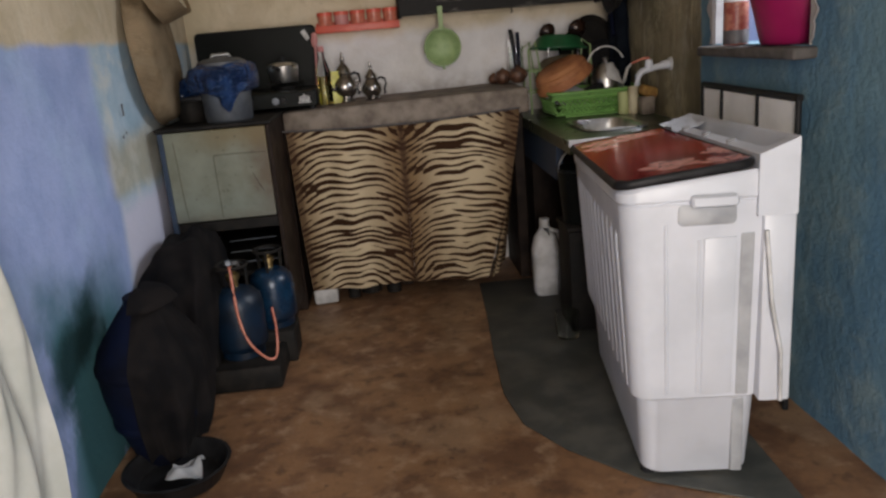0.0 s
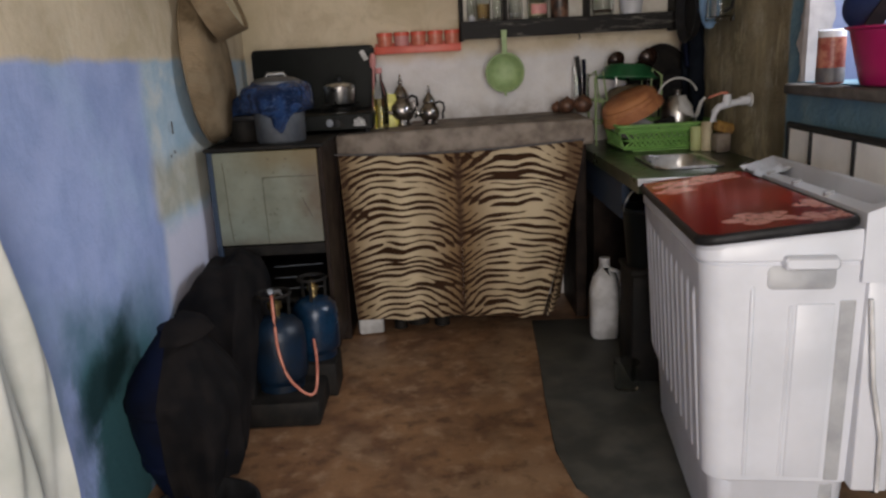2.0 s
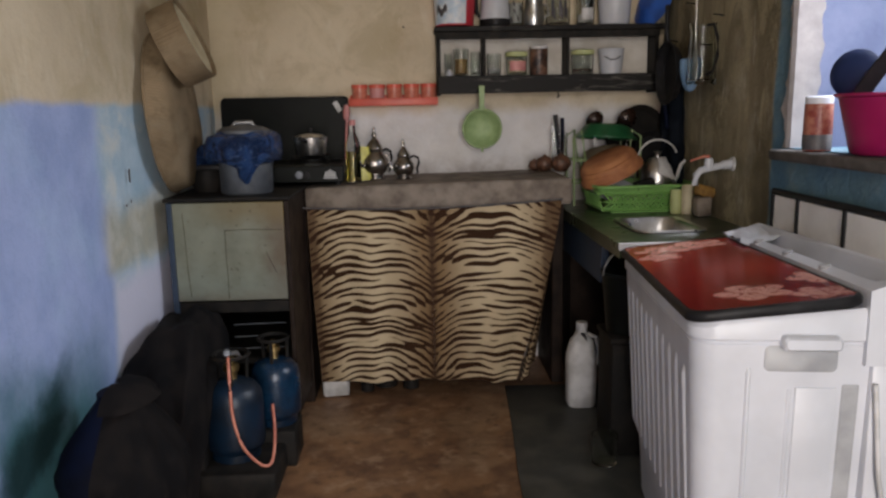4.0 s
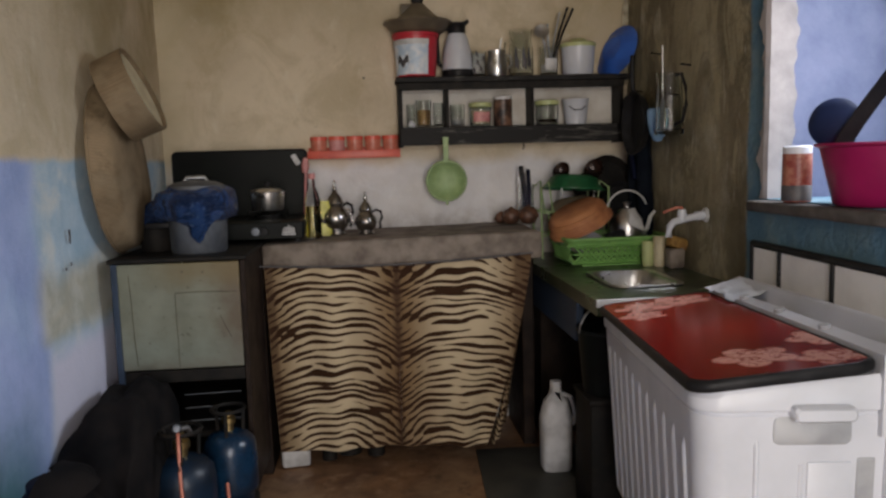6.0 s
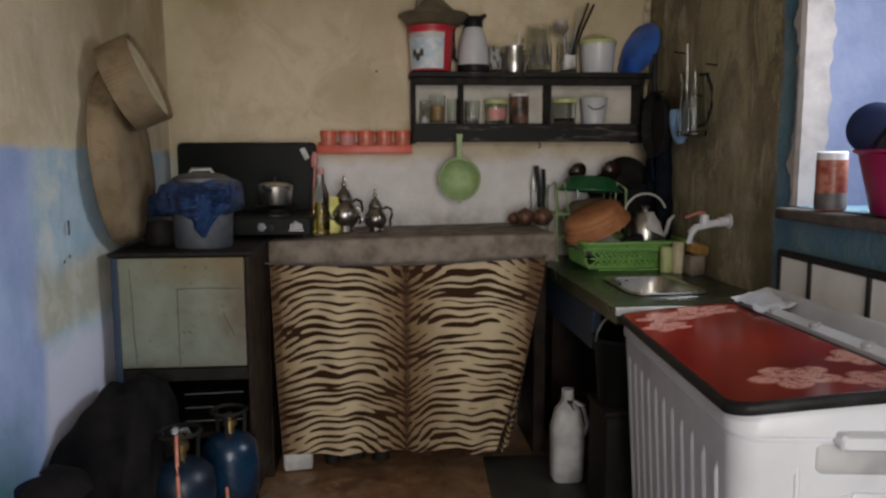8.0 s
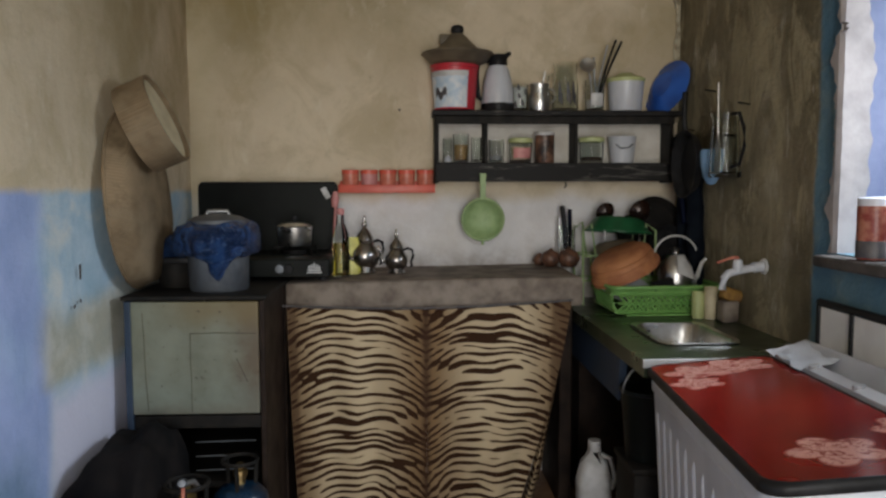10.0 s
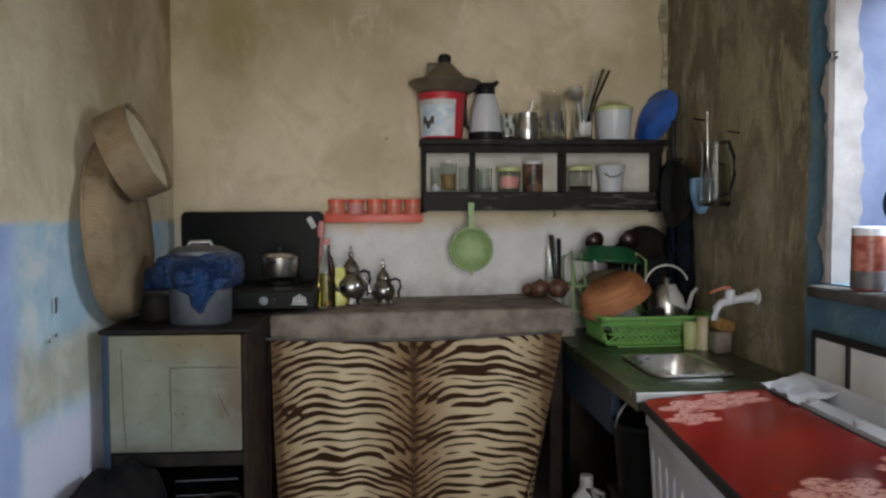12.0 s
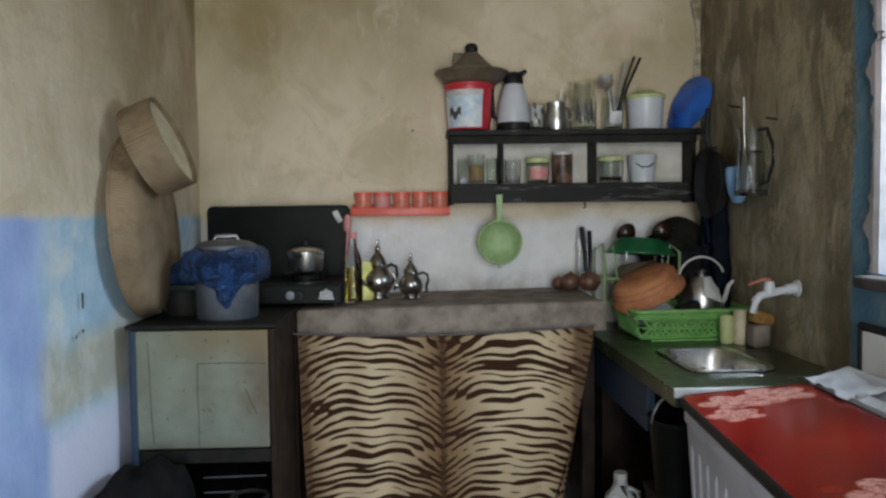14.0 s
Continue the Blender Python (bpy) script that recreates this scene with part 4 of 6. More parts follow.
single("black_pot", lathe([(0.0, 0.0), (0.05, 0.0), (0.06, 0.05), (0.062, 0.085), (0.055, 0.085), (0.05, 0.01), (0.0, 0.008)], 24), M_SOOT, pose(-0.34, -0.13, 0.912), "small sooty black pot on the cupboard", "pot")

# ---- bottle, sachet and teapots on the worktop ----
bottle = thing("oil_bottle", 0.185, 0.17, 0.906, label="clear bottle of yellow oil with a pink cap", category="bottle")
part("glass", lathe([(0.0, 0.0), (0.030, 0.002), (0.032, 0.01), (0.031, 0.15), (0.022, 0.185), (0.013, 0.205), (0.012, 0.235), (0.0, 0.236)], 20), M_GLASS, bottle, "", 40)
part("oil", lathe([(0.0, 0.004), (0.028, 0.006), (0.028, 0.13), (0.0, 0.13)], 20), M_OIL, bottle, "", 40)
part("cap", lathe([(0.014, 0.236), (0.014, 0.258), (0.0, 0.260)], 16), M_PINK, bottle, "pink cap", 40)
single("pink_brush", join(tube([(0, 0, 0.0), (0.003, 0, 0.28)], 0.006, 8), lathe([(0.012, 0.26), (0.016, 0.29), (0.010, 0.32), (0.0, 0.325)], 12)), M_PINK, pose(0.135, 0.33, 0.906, 0, 3, 0), "thin pale pink bottle brush behind the oil", "brush", 50)
single("yellow_sachet", lumpy(loft([[(x, y, z) for x, y, _ in rrect(0.027 - o, 0.010 + 0.004 * (1 - z / 0.15), 0.008, 0)] for z, o in ((0.0, 0.004), (0.02, 0.0), (0.12, 0.0), (0.145, 0.003))], True, True), 0.003, 40), M_YELLOW, pose(0.225, 0.25, 0.906, -4, 0, 8), "upright yellow paper sachet beside the bottle", "sachet", 60)


def teapot(x, y, s, rz, label):
    t = thing("teapot", x, y, 0.907, rz, label, "teapot", "silver teapots on the worktop")
    P = lambda pr: [(r * s, z * s) for r, z in pr]
    part("body", lathe(P([(0.0, 0.0), (0.040, 0.0), (0.043, 0.006), (0.030, 0.016), (0.048, 0.035), (0.057, 0.060), (0.054, 0.082), (0.040, 0.100), (0.031, 0.112), (0.034, 0.122), (0.031, 0.126)]), 28), M_SILVER, t, "", 50)
    l = part("lid", lathe(P([(0.034, 0.124), (0.032, 0.132), (0.022, 0.150), (0.012, 0.163), (0.007, 0.170)]), 24), M_SILVER, t, "", 50)
    part("finial", lathe(P([(0.006, 0.168), (0.011, 0.177), (0.009, 0.186), (0.004, 0.196), (0.006, 0.203), (0.0, 0.216)]), 14), M_SILVER, l, "", 50)
    part("handle", tube([(a * s, 0, b * s) for a, b in ((0.034, 0.112), (0.055, 0.122), (0.078, 0.112), (0.082, 0.085), (0.070, 0.055), (0.075, 0.035), (0.066, 0.030))], 0.006 * s, 8), M_BLACKPL, t, "blackened handle", 60)
    part("spout", tube([(-a * s, 0, b * s) for a, b in ((0.046, 0.050), (0.068, 0.065), (0.074, 0.095), (0.085, 0.125), (0.095, 0.128))], 0.010 * s, 8, taper=0.45), M_SILVER, t, "", 60)
    return t


teapot(0.268, 0.28, 1.06, 35, "tall tarnished silver teapot with a pointed lid")
teapot(0.392, 0.27, 0.82, -8, "small tarnished silver teapot with a black handle")

# ---- red cup rack on the wall ----
rack = thing("cup_rack", 0.152, 0.455, 1.222, label="salmon-red plastic wall rack holding five cups", category="rack")
tray = box(0, 0.40, 0.0, 0.07, 0.0, 0.006, 0.002)
tray = box(0, 0.40, -0.004, 0.003, 0.0, 0.034, 0.002, bm=tray)
tray = box(0, 0.006, 0.0, 0.07, 0.0, 0.034, 0.002, bm=tray)
tray = box(0.394, 0.40, 0.0, 0.07, 0.0, 0.034, 0.002, bm=tray)
tray = box(0, 0.40, 0.066, 0.073, 0.0, 0.05, 0.002, bm=tray)
part("tray", tray, M_SALMON, rack, "", 40)
part("end_hook", box(-0.022, 0.0, 0.02, 0.05, 0.0, 0.012, 0.003), M_SALMON, rack)
cupm = None
for i in range(5):
    c = thing("tea_cup", 0.152 + 0.048 + i * 0.078, 0.492, 1.229, label="small reddish glass cup standing in the wall rack", category="cup", group="cups in the red rack")
    part("cup", lathe([(0.0, 0.0), (0.028, 0.0), (0.032, 0.012), (0.036, 0.088), (0.033, 0.088), (0.029, 0.014), (0.0, 0.008)], 20), M_CUP if i != 1 else M_PINK, c, "", 50)
    part("band", lathe([(0.0355, 0.072), (0.0372, 0.079), (0.0362, 0.088)], 20), M_SALMON, c, "", 50)

# ---- wall shelf ----
SX0, SX1, SYF, SZT, SZB = 0.552, 1.575, 0.395, 1.556, 1.262
shelf = thing("wall_shelf", SX0, SYF, SZB, label="black-painted wooden wall shelf with three open bays", category="shelf")
SL, SH, SD = SX1 - SX0 - 0.04, SZT - SZB, 0.130


def plank(x0, x1, y0, y1, z0, z1):
    b = box(x0, x1, y0, y1, z0, z1, 0.003)
    return lumpy(b, 0.0015, 12)


part("top_board", plank(-0.012, SL + 0.03, -0.012, SD, SH - 0.022, SH), M_SCUFF, shelf)
part("front_rail", plank(0.0, SL, -0.004, 0.012, SH - 0.055, SH - 0.023), M_BLACKWOOD, shelf)
part("bottom_board", plank(0.0, SL, 0.012, SD, 0.066, 0.082), M_BLACKWOOD, shelf)
part("apron", plank(0.0, SL, -0.004, 0.011, 0.006, 0.082), M_SCUFF, shelf, "scuffed black apron board")
part("side_board", plank(-0.004, 0.014, 0.012, SD, 0.0, SH - 0.023), M_BLACKWOOD, shelf)
part("side_board", plank(SL - 0.016, SL + 0.002, 0.012, SD, 0.0, SH - 0.023), M_BLACKWOOD, shelf)
for x in (0.20, 0.572):
    part("divider", plank(x, x + 0.014, 0.013, SD, 0.083, SH - 0.023), M_BLACKWOOD, shelf)
for x0, x1 in ((0.015, 0.199), (0.215, 0.571), (0.587, SL - 0.017)):
    part("lining", lumpy(box(x0, x1, SD - 0.006, SD - 0.002, 0.083, SH - 0.024), 0.001, 20), M_LINING, shelf, "pale paper lining at the back of a bay")
part("nail", tube([(0.175, -0.012, 0.02), (0.175, -0.03, 0.03)], 0.003, 6), M_SOOT, shelf)
part("hook", tube([(0.53, -0.006, 0.004), (0.535, -0.012, -0.012), (0.525, -0.016, -0.02)], 0.003, 6), M_SOOT, shelf)
tx = lambda px: 0.548 + (px - 752) * 0.002306
ZT, ZS = SZT + 0.001, SZB + 0.083

bucket = thing("paint_bucket", tx(788), 0.425, ZT, -38, "white and red plastic paint bucket on the shelf", "bucket")
part("body", lathe([(0.0, 0.0), (0.080, 0.0), (0.083, 0.006), (0.094, 0.165), (0.099, 0.166), (0.099, 0.178), (0.090, 0.178), (0.078, 0.01), (0.0, 0.008)], 36), M_RED, bucket, "", 40)
part("label", sheet(24, 4, lambda u, v: ((0.0832 + 0.0105 * (0.06 + 0.80 * v) * 1.0) * math.cos(radians(200 + 140 * u)), (0.0832 + 0.0105 * (0.06 + 0.80 * v)) * math.sin(radians(200 + 140 * u)), 0.006 + 0.13 * v), 0.001), M_LTBLUEPRINT, bucket, "printed white and pale blue label", 60)
part("label_band", sheet(24, 2, lambda u, v: (0.0955 * math.cos(radians(200 + 140 * u)), 0.0955 * math.sin(radians(200 + 140 * u)), 0.128 + 0.022 * v), 0.001), M_DIRTYWH, bucket, "white band", 60)
part("label_print", sheet(8, 3, lambda u, v: (0.0915 * math.cos(radians(250 + 34 * u)), 0.0915 * math.sin(radians(250 + 34 * u)), 0.045 + 0.03 * v + 0.012 * math.sin(u * 9)), 0.001), M_PRINT, bucket, "dark printed bars", 60)
taj = thing("tajine", tx(793), 0.425, ZT + 0.176, 0, "brown clay tajine dish with conical lid on the bucket", "tajine")
taj.scale = (0.97, 0.97, 0.82)
part("dish", lathe([(0.0, 0.0), (0.085, 0.0), (0.118, 0.018), (0.143, 0.052), (0.152, 0.056), (0.150, 0.064), (0.12, 0.058), (0.0, 0.03)], 36), M_CLAY, taj, "", 50)
part("lid", lathe([(0.108, 0.060), (0.104, 0.070), (0.074, 0.102), (0.050, 0.130), (0.032, 0.152), (0.024, 0.160), (0.0, 0.162)], 36), M_CLAY, taj, "", 50)
part("knob", lathe([(0.022, 0.158), (0.027, 0.172), (0.026, 0.190), (0.018, 0.200), (0.0, 0.202)], 20), M_BLACKPL, taj, "black knob", 50)
part("shard", box(-0.075, -0.02, -0.02, -0.01, 0.10, 0.155, 0.006), M_CLAY, taj, "propped clay shard", 40)

th = thing("thermos", tx(866), 0.445, ZT, 0, "white thermos jug with dark lid and base", "thermos")
part("body", lathe([(0.066, 0.028), (0.067, 0.04), (0.060, 0.11), (0.046, 0.165), (0.037, 0.182), (0.0, 0.182)], 32), M_WHITEPL, th, "", 50)
part("base", lathe([(0.0, 0.0), (0.066, 0.0), (0.068, 0.006), (0.067, 0.029), (0.0, 0.029)], 32), M_BLACKPL, th, "dark brown base", 50)
part("lid", lathe([(0.037, 0.182), (0.039, 0.19), (0.038, 0.215), (0.032, 0.228), (0.0, 0.23)], 24), M_BLACKPL, th, "dark pouring lid", 50)
part("spout", tube([(0.02, -0.01, 0.215), (0.05, -0.018, 0.235)], 0.014, 8, taper=0.5), M_BLACKPL, th, "", 50)
part("handle", tube([(-0.035, 0, 0.205), (-0.075, 0, 0.20), (-0.088, 0, 0.15), (-0.082, 0, 0.06), (-0.064, 0, 0.045)], 0.010, 8), M_BLACKPL, th, "dark handle", 60)


def tumbler(name, x, y, z, r, h, material, label, category="glass", fill=None, fill_h=0.4, lid=None, waist=1.0, group=""):
    t = thing(name, x, y, z, 0, label, category, group)
    w = min(0.004, r * 0.12)
    part("body", lathe([(0.0, 0.0), (r * 0.9, 0.0), (r * 0.95, 0.006), (r * waist, h * 0.5), (r, h), (r - w, h), (r * waist - w, h * 0.5), (r * 0.95 - w, 0.010), (0.0, 0.008)], 24), material, t, "", 50)
    if fill:
        part("contents", lathe([(0.0, 0.011), (r * 0.92 - w - 0.001, 0.012), (min(r * waist, r) - w - 0.0015, h * fill_h), (0.0, h * fill_h + 0.004)], 20), fill, t, "", 50)
    if lid:
        part("lid", lathe([(r + 0.003, h - 0.006), (r + 0.004, h + 0.010), (r - 0.004, h + 0.014), (0.0, h + 0.015)], 24), lid, t, "", 50)
    return t


dg = tumbler("drinking_glass", tx(905), 0.435, ZT, 0.034, 0.105, M_GLASS, "drinking glass with black and white print", "glass", M_DIRTYWH, 0.9)
for a, z0 in ((-140, 0.012), (-112, 0.045), (-88, 0.018), (-66, 0.060), (-118, 0.080)):
    part("print", sheet(4, 4, lambda u, v, a=a, z0=z0: (0.0350 * math.cos(radians(a + 20 * u)), 0.0350 * math.sin(radians(a + 20 * u)), z0 + 0.022 * v + 0.006 * math.sin(u * 5)), 0.001), M_PRINT, dg, "black printed patch", 60)
mug = thing("metal_cup", tx(940), 0.435, ZT, 0, "polished steel cup with a spoon on the shelf", "cup")
part("body", lathe([(0.0, 0.0), (0.040, 0.0), (0.044, 0.02), (0.045, 0.05), (0.036, 0.09), (0.040, 0.108), (0.037, 0.108), (0.033, 0.09), (0.0, 0.02)], 28), M_STEEL, mug, "", 50)
part("handle", tube([(0.036, 0, 0.09), (0.062, 0, 0.085), (0.066, 0, 0.05), (0.044, 0, 0.03)], 0.005, 8), M_STEEL, mug, "", 60)
part("spoon", tube([(0.0, 0.0, 0.03), (0.02, -0.01, 0.16)], 0.003, 6), M_STEEL, mug, "", 60)
pit = thing("glass_pitcher", tx(988), 0.455, ZT, 0, "clear glass pitcher with dark printed figures", "pitcher")
part("body", lathe([(0.0, 0.0), (0.050, 0.0), (0.054, 0.008), (0.054, 0.11), (0.045, 0.15), (0.050, 0.195), (0.047, 0.195), (0.042, 0.15), (0.050, 0.11), (0.049, 0.012), (0.0, 0.010)], 28), M_GLASS, pit, "", 50)
part("handle", tube([(-0.045, -0.02, 0.15), (-0.075, -0.03, 0.14), (-0.08, -0.03, 0.09), (-0.053, -0.02, 0.06)], 0.006, 8), M_GLASS, pit, "", 60)
for a in (-132, -96, -70):
    part("print", sheet(6, 6, lambda u, v, a=a: (0.0548 * math.cos(radians(a + 22 * u)), 0.0548 * math.sin(radians(a + 22 * u)), 0.030 + 0.085 * v * (0.75 + 0.25 * math.sin(u * 5)) + 0.008 * math.sin(u * 6)), 0.001), M_PRINT, pit, "dark printed figure", 60)
sp = tumbler("spoon_jar", tx(1040), 0.44, ZT, 0.040, 0.125, M_GLASS, "glass jar holding spoons and table knives", "jar", M_DIRTYWH, 0.35)
part("ladle", tube([(0.0, 0.01, 0.02), (-0.02, 0.0, 0.14), (-0.028, -0.005, 0.165)], 0.004, 6), M_STEEL, sp, "", 60)
part("ladle_bowl", lathe([(0.0, -0.022), (0.022, -0.014), (0.033, 0.004), (0.030, 0.004), (0.0, -0.016)], 18), M_STEEL, sp, "steel ladle bowl", 50).matrix_basis = pose(-0.035, -0.02, 0.185, 70, 0, -10)
for k, (dx, h) in enumerate(((0.05, 0.27), (0.085, 0.29), (0.11, 0.285), (-0.005, 0.22))):
    part("knife", tube([(0.005 * k, 0.0, 0.02), (dx * 0.55, 0.0, h * 0.62), (dx, 0.0, h)], 0.0055 if k else 0.004, 6), M_BLACKPL if k in (1, 2) else M_ALU, sp, "", 60)
part("label", sheet(10, 2, lambda u, v: (0.0405 * math.cos(radians(235 + 80 * u)), 0.0405 * math.sin(radians(235 + 80 * u)), 0.02 + 0.05 * v), 0.001), M_DIRTYWH, sp, "pale paper label", 60)
tub = thing("plastic_tub", tx(1097), 0.445, ZT, 0, "white plastic tub with a yellow-green lid", "tub")
part("body", lathe([(0.0, 0.0), (0.062, 0.0), (0.066, 0.006), (0.074, 0.12), (0.0, 0.12)], 32), M_WHITEPL, tub, "", 45)
part("lid", lathe([(0.078, 0.118), (0.079, 0.132), (0.070, 0.138), (0.045, 0.141), (0.030, 0.155), (0.0, 0.157)], 32), M_LIDGREEN, tub, "yellow-green lid", 45)
bowl = lathe([(0.0, 0.0), (0.055, 0.0), (0.060, 0.006), (0.110, 0.062), (0.122, 0.066), (0.121, 0.070), (0.106, 0.068), (0.055, 0.014), (0.0, 0.010)], 36)
single("blue_bowl", bowl, M_BLUEPL, Matrix.Translation((tx(1160), 0.43, ZT + 0.110)) @ Vector((0.86, 0.36, -0.36)).to_track_quat("Z", "Y").to_matrix().to_4x4() @ Matrix.Diagonal((1, 1, 0.5, 1)), "blue plastic bowl leaning on edge on the shelf", "bowl")

tumbler("spice_jar", tx(776), 0.46, ZS, 0.018, 0.10, M_GLASS, "clear small jar in the shelf bay", "jar", M_DIRTYWH, 0.25)
tumbler("spice_jar", tx(800), 0.45, ZS, 0.034, 0.118, M_GLASS, "glass jar of ochre spice in the shelf bay", "jar", M_SPICE, 0.62)
tumbler("spice_jar", tx(828), 0.46, ZS, 0.022, 0.105, M_GLASS, "narrow glass jar in the shelf bay", "jar", M_COFFEE, 0.12)
single("garlic_bulb", lumpy(lathe([(0.0, 0.0), (0.014, 0.003), (0.017, 0.012), (0.010, 0.022), (0.003, 0.030), (0.0, 0.031)], 12), 0.001, 90), M_WHITEPL, pose(tx(776), 0.415, ZS), "white garlic bulb lying in the shelf bay", "garlic")
tumbler("storage_jar", tx(864), 0.45, ZS, 0.032, 0.095, M_GLASS, "clear storage jar in the shelf bay", "jar", M_DIRTYWH, 0.3)
j = tumbler("storage_jar", tx(907), 0.44, ZS, 0.047, 0.088, M_GLASS, "squat jar with yellow lid and pale label", "jar", M_CREAM, 0.75, M_LIDGREEN)
part("label", sheet(10, 2, lambda u, v: (0.0478 * math.cos(radians(225 + 95 * u)), 0.0478 * math.sin(radians(225 + 95 * u)), 0.018 + 0.042 * v), 0.001), M_PINK, j, "pale pink label", 60)
t = thing("coffee_tin", tx(950), 0.435, ZS, 0, "dark brown labelled tin with a pale rim", "tin")
part("body", lathe([(0.0, 0.0), (0.038, 0.0), (0.040, 0.004), (0.040, 0.116), (0.0, 0.116)], 28), M_CANBLK, t, "", 45)
part("lid", lathe([(0.041, 0.112), (0.041, 0.124), (0.036, 0.126), (0.0, 0.125)], 28), M_DIRTYWH, t, "", 45)
tumbler("storage_jar", tx(1036), 0.445, ZS, 0.050, 0.092, M_GLASS, "wide jar with a little dark coffee inside", "jar", M_COFFEE, 0.25, M_LIDGREEN)
mugw = thing("white_pot", tx(1092), 0.445, ZS, 0, "small white plastic bucket with a bent wire handle", "bucket")
part("body", lathe([(0.0, 0.0), (0.046, 0.0), (0.058, 0.105), (0.061, 0.108), (0.056, 0.108), (0.044, 0.006), (0.0, 0.006)], 28), M_WHITEPL, mugw, "", 45)
part("handle", tube([(-0.04, -0.044, 0.075), (-0.02, -0.058, 0.058), (0.01, -0.060, 0.060), (0.03, -0.052, 0.075)], 0.0025, 6), M_SOOT, mugw, "dark wire handle", 60)

# green strainer on the shelf's nail
st = thing("strainer", 0.742, 0.365, 1.05, 0, "round pale green plastic strainer hanging by its handle", "strainer")
part("rim", tube([(0.084 * math.cos(2 * math.pi * i / 32), 0, 0.064 + 0.084 * math.sin(2 * math.pi * i / 32)) for i in range(32)], 0.006, 8, None, True), M_SIEVE, st, "", 60)
part("mesh_bowl", lathe([(0.083, 0.0), (0.070, 0.022), (0.045, 0.036), (0.0, 0.042)], 28), M_SIEVE, st, "", 60).matrix_basis = pose(0, 0.0, 0.064, -90, 0, 0)
part("handle", loft([[(x, y, z) for x, y, _ in rrect(w, 0.004, 0.003, 0)] for z, w in ((0.142, 0.014), (0.17, 0.011), (0.215, 0.012), (0.25, 0.013))], True, True), M_SIEVE, st, "", 50)
part("peg", tube([(0, 0, -0.02), (0, 0, -0.038)], 0.006, 8), M_SIEVE, st, "", 50)

# ---- sink counter clutter ----
bk = thing("dish_basket", 1.385, 0.165, SZ + 0.002, 2, "bright green perforated plastic basket holding dishes", "basket")
BA, BB, BH = 0.185, 0.13, 0.112
part("floor", lathe([(0.0, 0.0), (1.0, 0.0), (1.0, 0.006), (0.0, 0.006)], 4), M_GREENPL, bk).matrix_basis = Matrix.Diagonal((BA * 1.38, BB * 1.38, 1, 1)) @ pose(0, 0, 0, 0, 0, 45)


def lattice(x0, y0, x1, y1, out):
    """A side of slanting strips between two rails, flaring outwards."""
    b = None
    p0, p1, o = Vector((x0, y0, 0)), Vector((x1, y1, 0)), Vector((*out, 0))
    n = int((p1 - p0).length / 0.021)
    at = lambda s, h: p0.lerp(p1, s) + o * (0.018 * h) + Vector((0, 0, 0.012 + (BH - 0.046) * h))
    for k in range(-3, n):
        for lean in (1, -1):
            s0, s1 = (k / n, (k + 3) / n) if lean > 0 else ((k + 3) / n, k / n)
            h0, h1 = 0.0, 1.0
            if s0 < 0 or s1 < 0 or s0 > 1 or s1 > 1:
                continue
            b = tube([at(s0, h0), at(s1, h1)], 0.0046, 4, b)
    for h in (0.0, 0.5, 1.0):
        b = tube([at(0, h), at(1, h)], 0.009 if h != 0.5 else 0.004, 4, b)
    return b


for a in ((-BA, -BB, BA, -BB, (0, -1)), (-BA, BB, BA, BB, (0, 1)), (-BA, -BB, -BA, BB, (-1, 0)), (BA, -BB, BA, BB, (1, 0))):
    part("lattice_side", lattice(*a), M_GREENPL, bk, "", 50)
part("rim_band", loft([rrect(BA + o, BB + o, 0.03, z) for o, z in ((0.016, BH - 0.036), (0.020, BH - 0.036), (0.030, BH - 0.006), (0.026, BH - 0.006), (0.016, BH - 0.036))], False), M_GREENPL, bk, "", 50)
part("rim", tube([(x, y, BH - 0.008) for x, y, _ in rrect(BA + 0.028, BB + 0.028, 0.03, 0)], 0.008, 8, None, True), M_GREENPL, bk, "", 60)

tb = thing("clay_bowl", 1.272, 0.10, SZ + 0.205, 0, "orange terracotta dish tipped upside down in the basket", "bowl")
tb.matrix_world = Matrix.Translation((1.238, 0.145, SZ + 0.222)) @ Vector((0.42, 0.12, -0.88)).to_track_quat("Z", "Y").to_matrix().to_4x4()
part("bowl", lathe([(0.0, 0.0), (0.098, 0.0), (0.112, 0.010), (0.128, 0.060), (0.136, 0.066), (0.136, 0.080), (0.128, 0.080), (0.108, 0.020), (0.0, 0.012)], 40), M_TERRA, tb, "", 45)
part("band", lathe([(0.1165, 0.014), (0.1205, 0.018), (0.1180, 0.024)], 40), M_TERRA, tb, "raised clay band", 50)
part("band", lathe([(0.1195, 0.030), (0.1245, 0.034), (0.1255, 0.042), (0.1225, 0.046)], 40), M_TERRA, tb, "raised clay band", 50)
single("white_plate", lathe([(0.0, 0.0), (0.06, 0.0), (0.10, 0.018), (0.102, 0.021), (0.06, 0.006), (0.0, 0.005)], 32), M_WHITEPL, pose(1.270, 0.135, SZ + 0.070, 24, 4, 0), "white plate under the clay bowl", "plate")
single("black_brush", lumpy(box(-0.045, 0.045, -0.018, 0.018, 0.0, 0.035, 0.008), 0.004, 60), M_BLACKPL, pose(1.375, 0.035, SZ + 0.098, 0, -12, 20), "black scrubbing brush lying in the basket", "brush")
kt = thing("steel_kettle", 1.452, 0.12, SZ + 0.045, 0, "steel kettle with a pale cloth over its shoulder", "kettle")
part("body", lathe([(0.0, 0.0), (0.060, 0.0), (0.064, 0.006), (0.066, 0.10), (0.060, 0.13), (0.045, 0.15), (0.0, 0.152)], 32), M_STEEL, kt, "", 45)
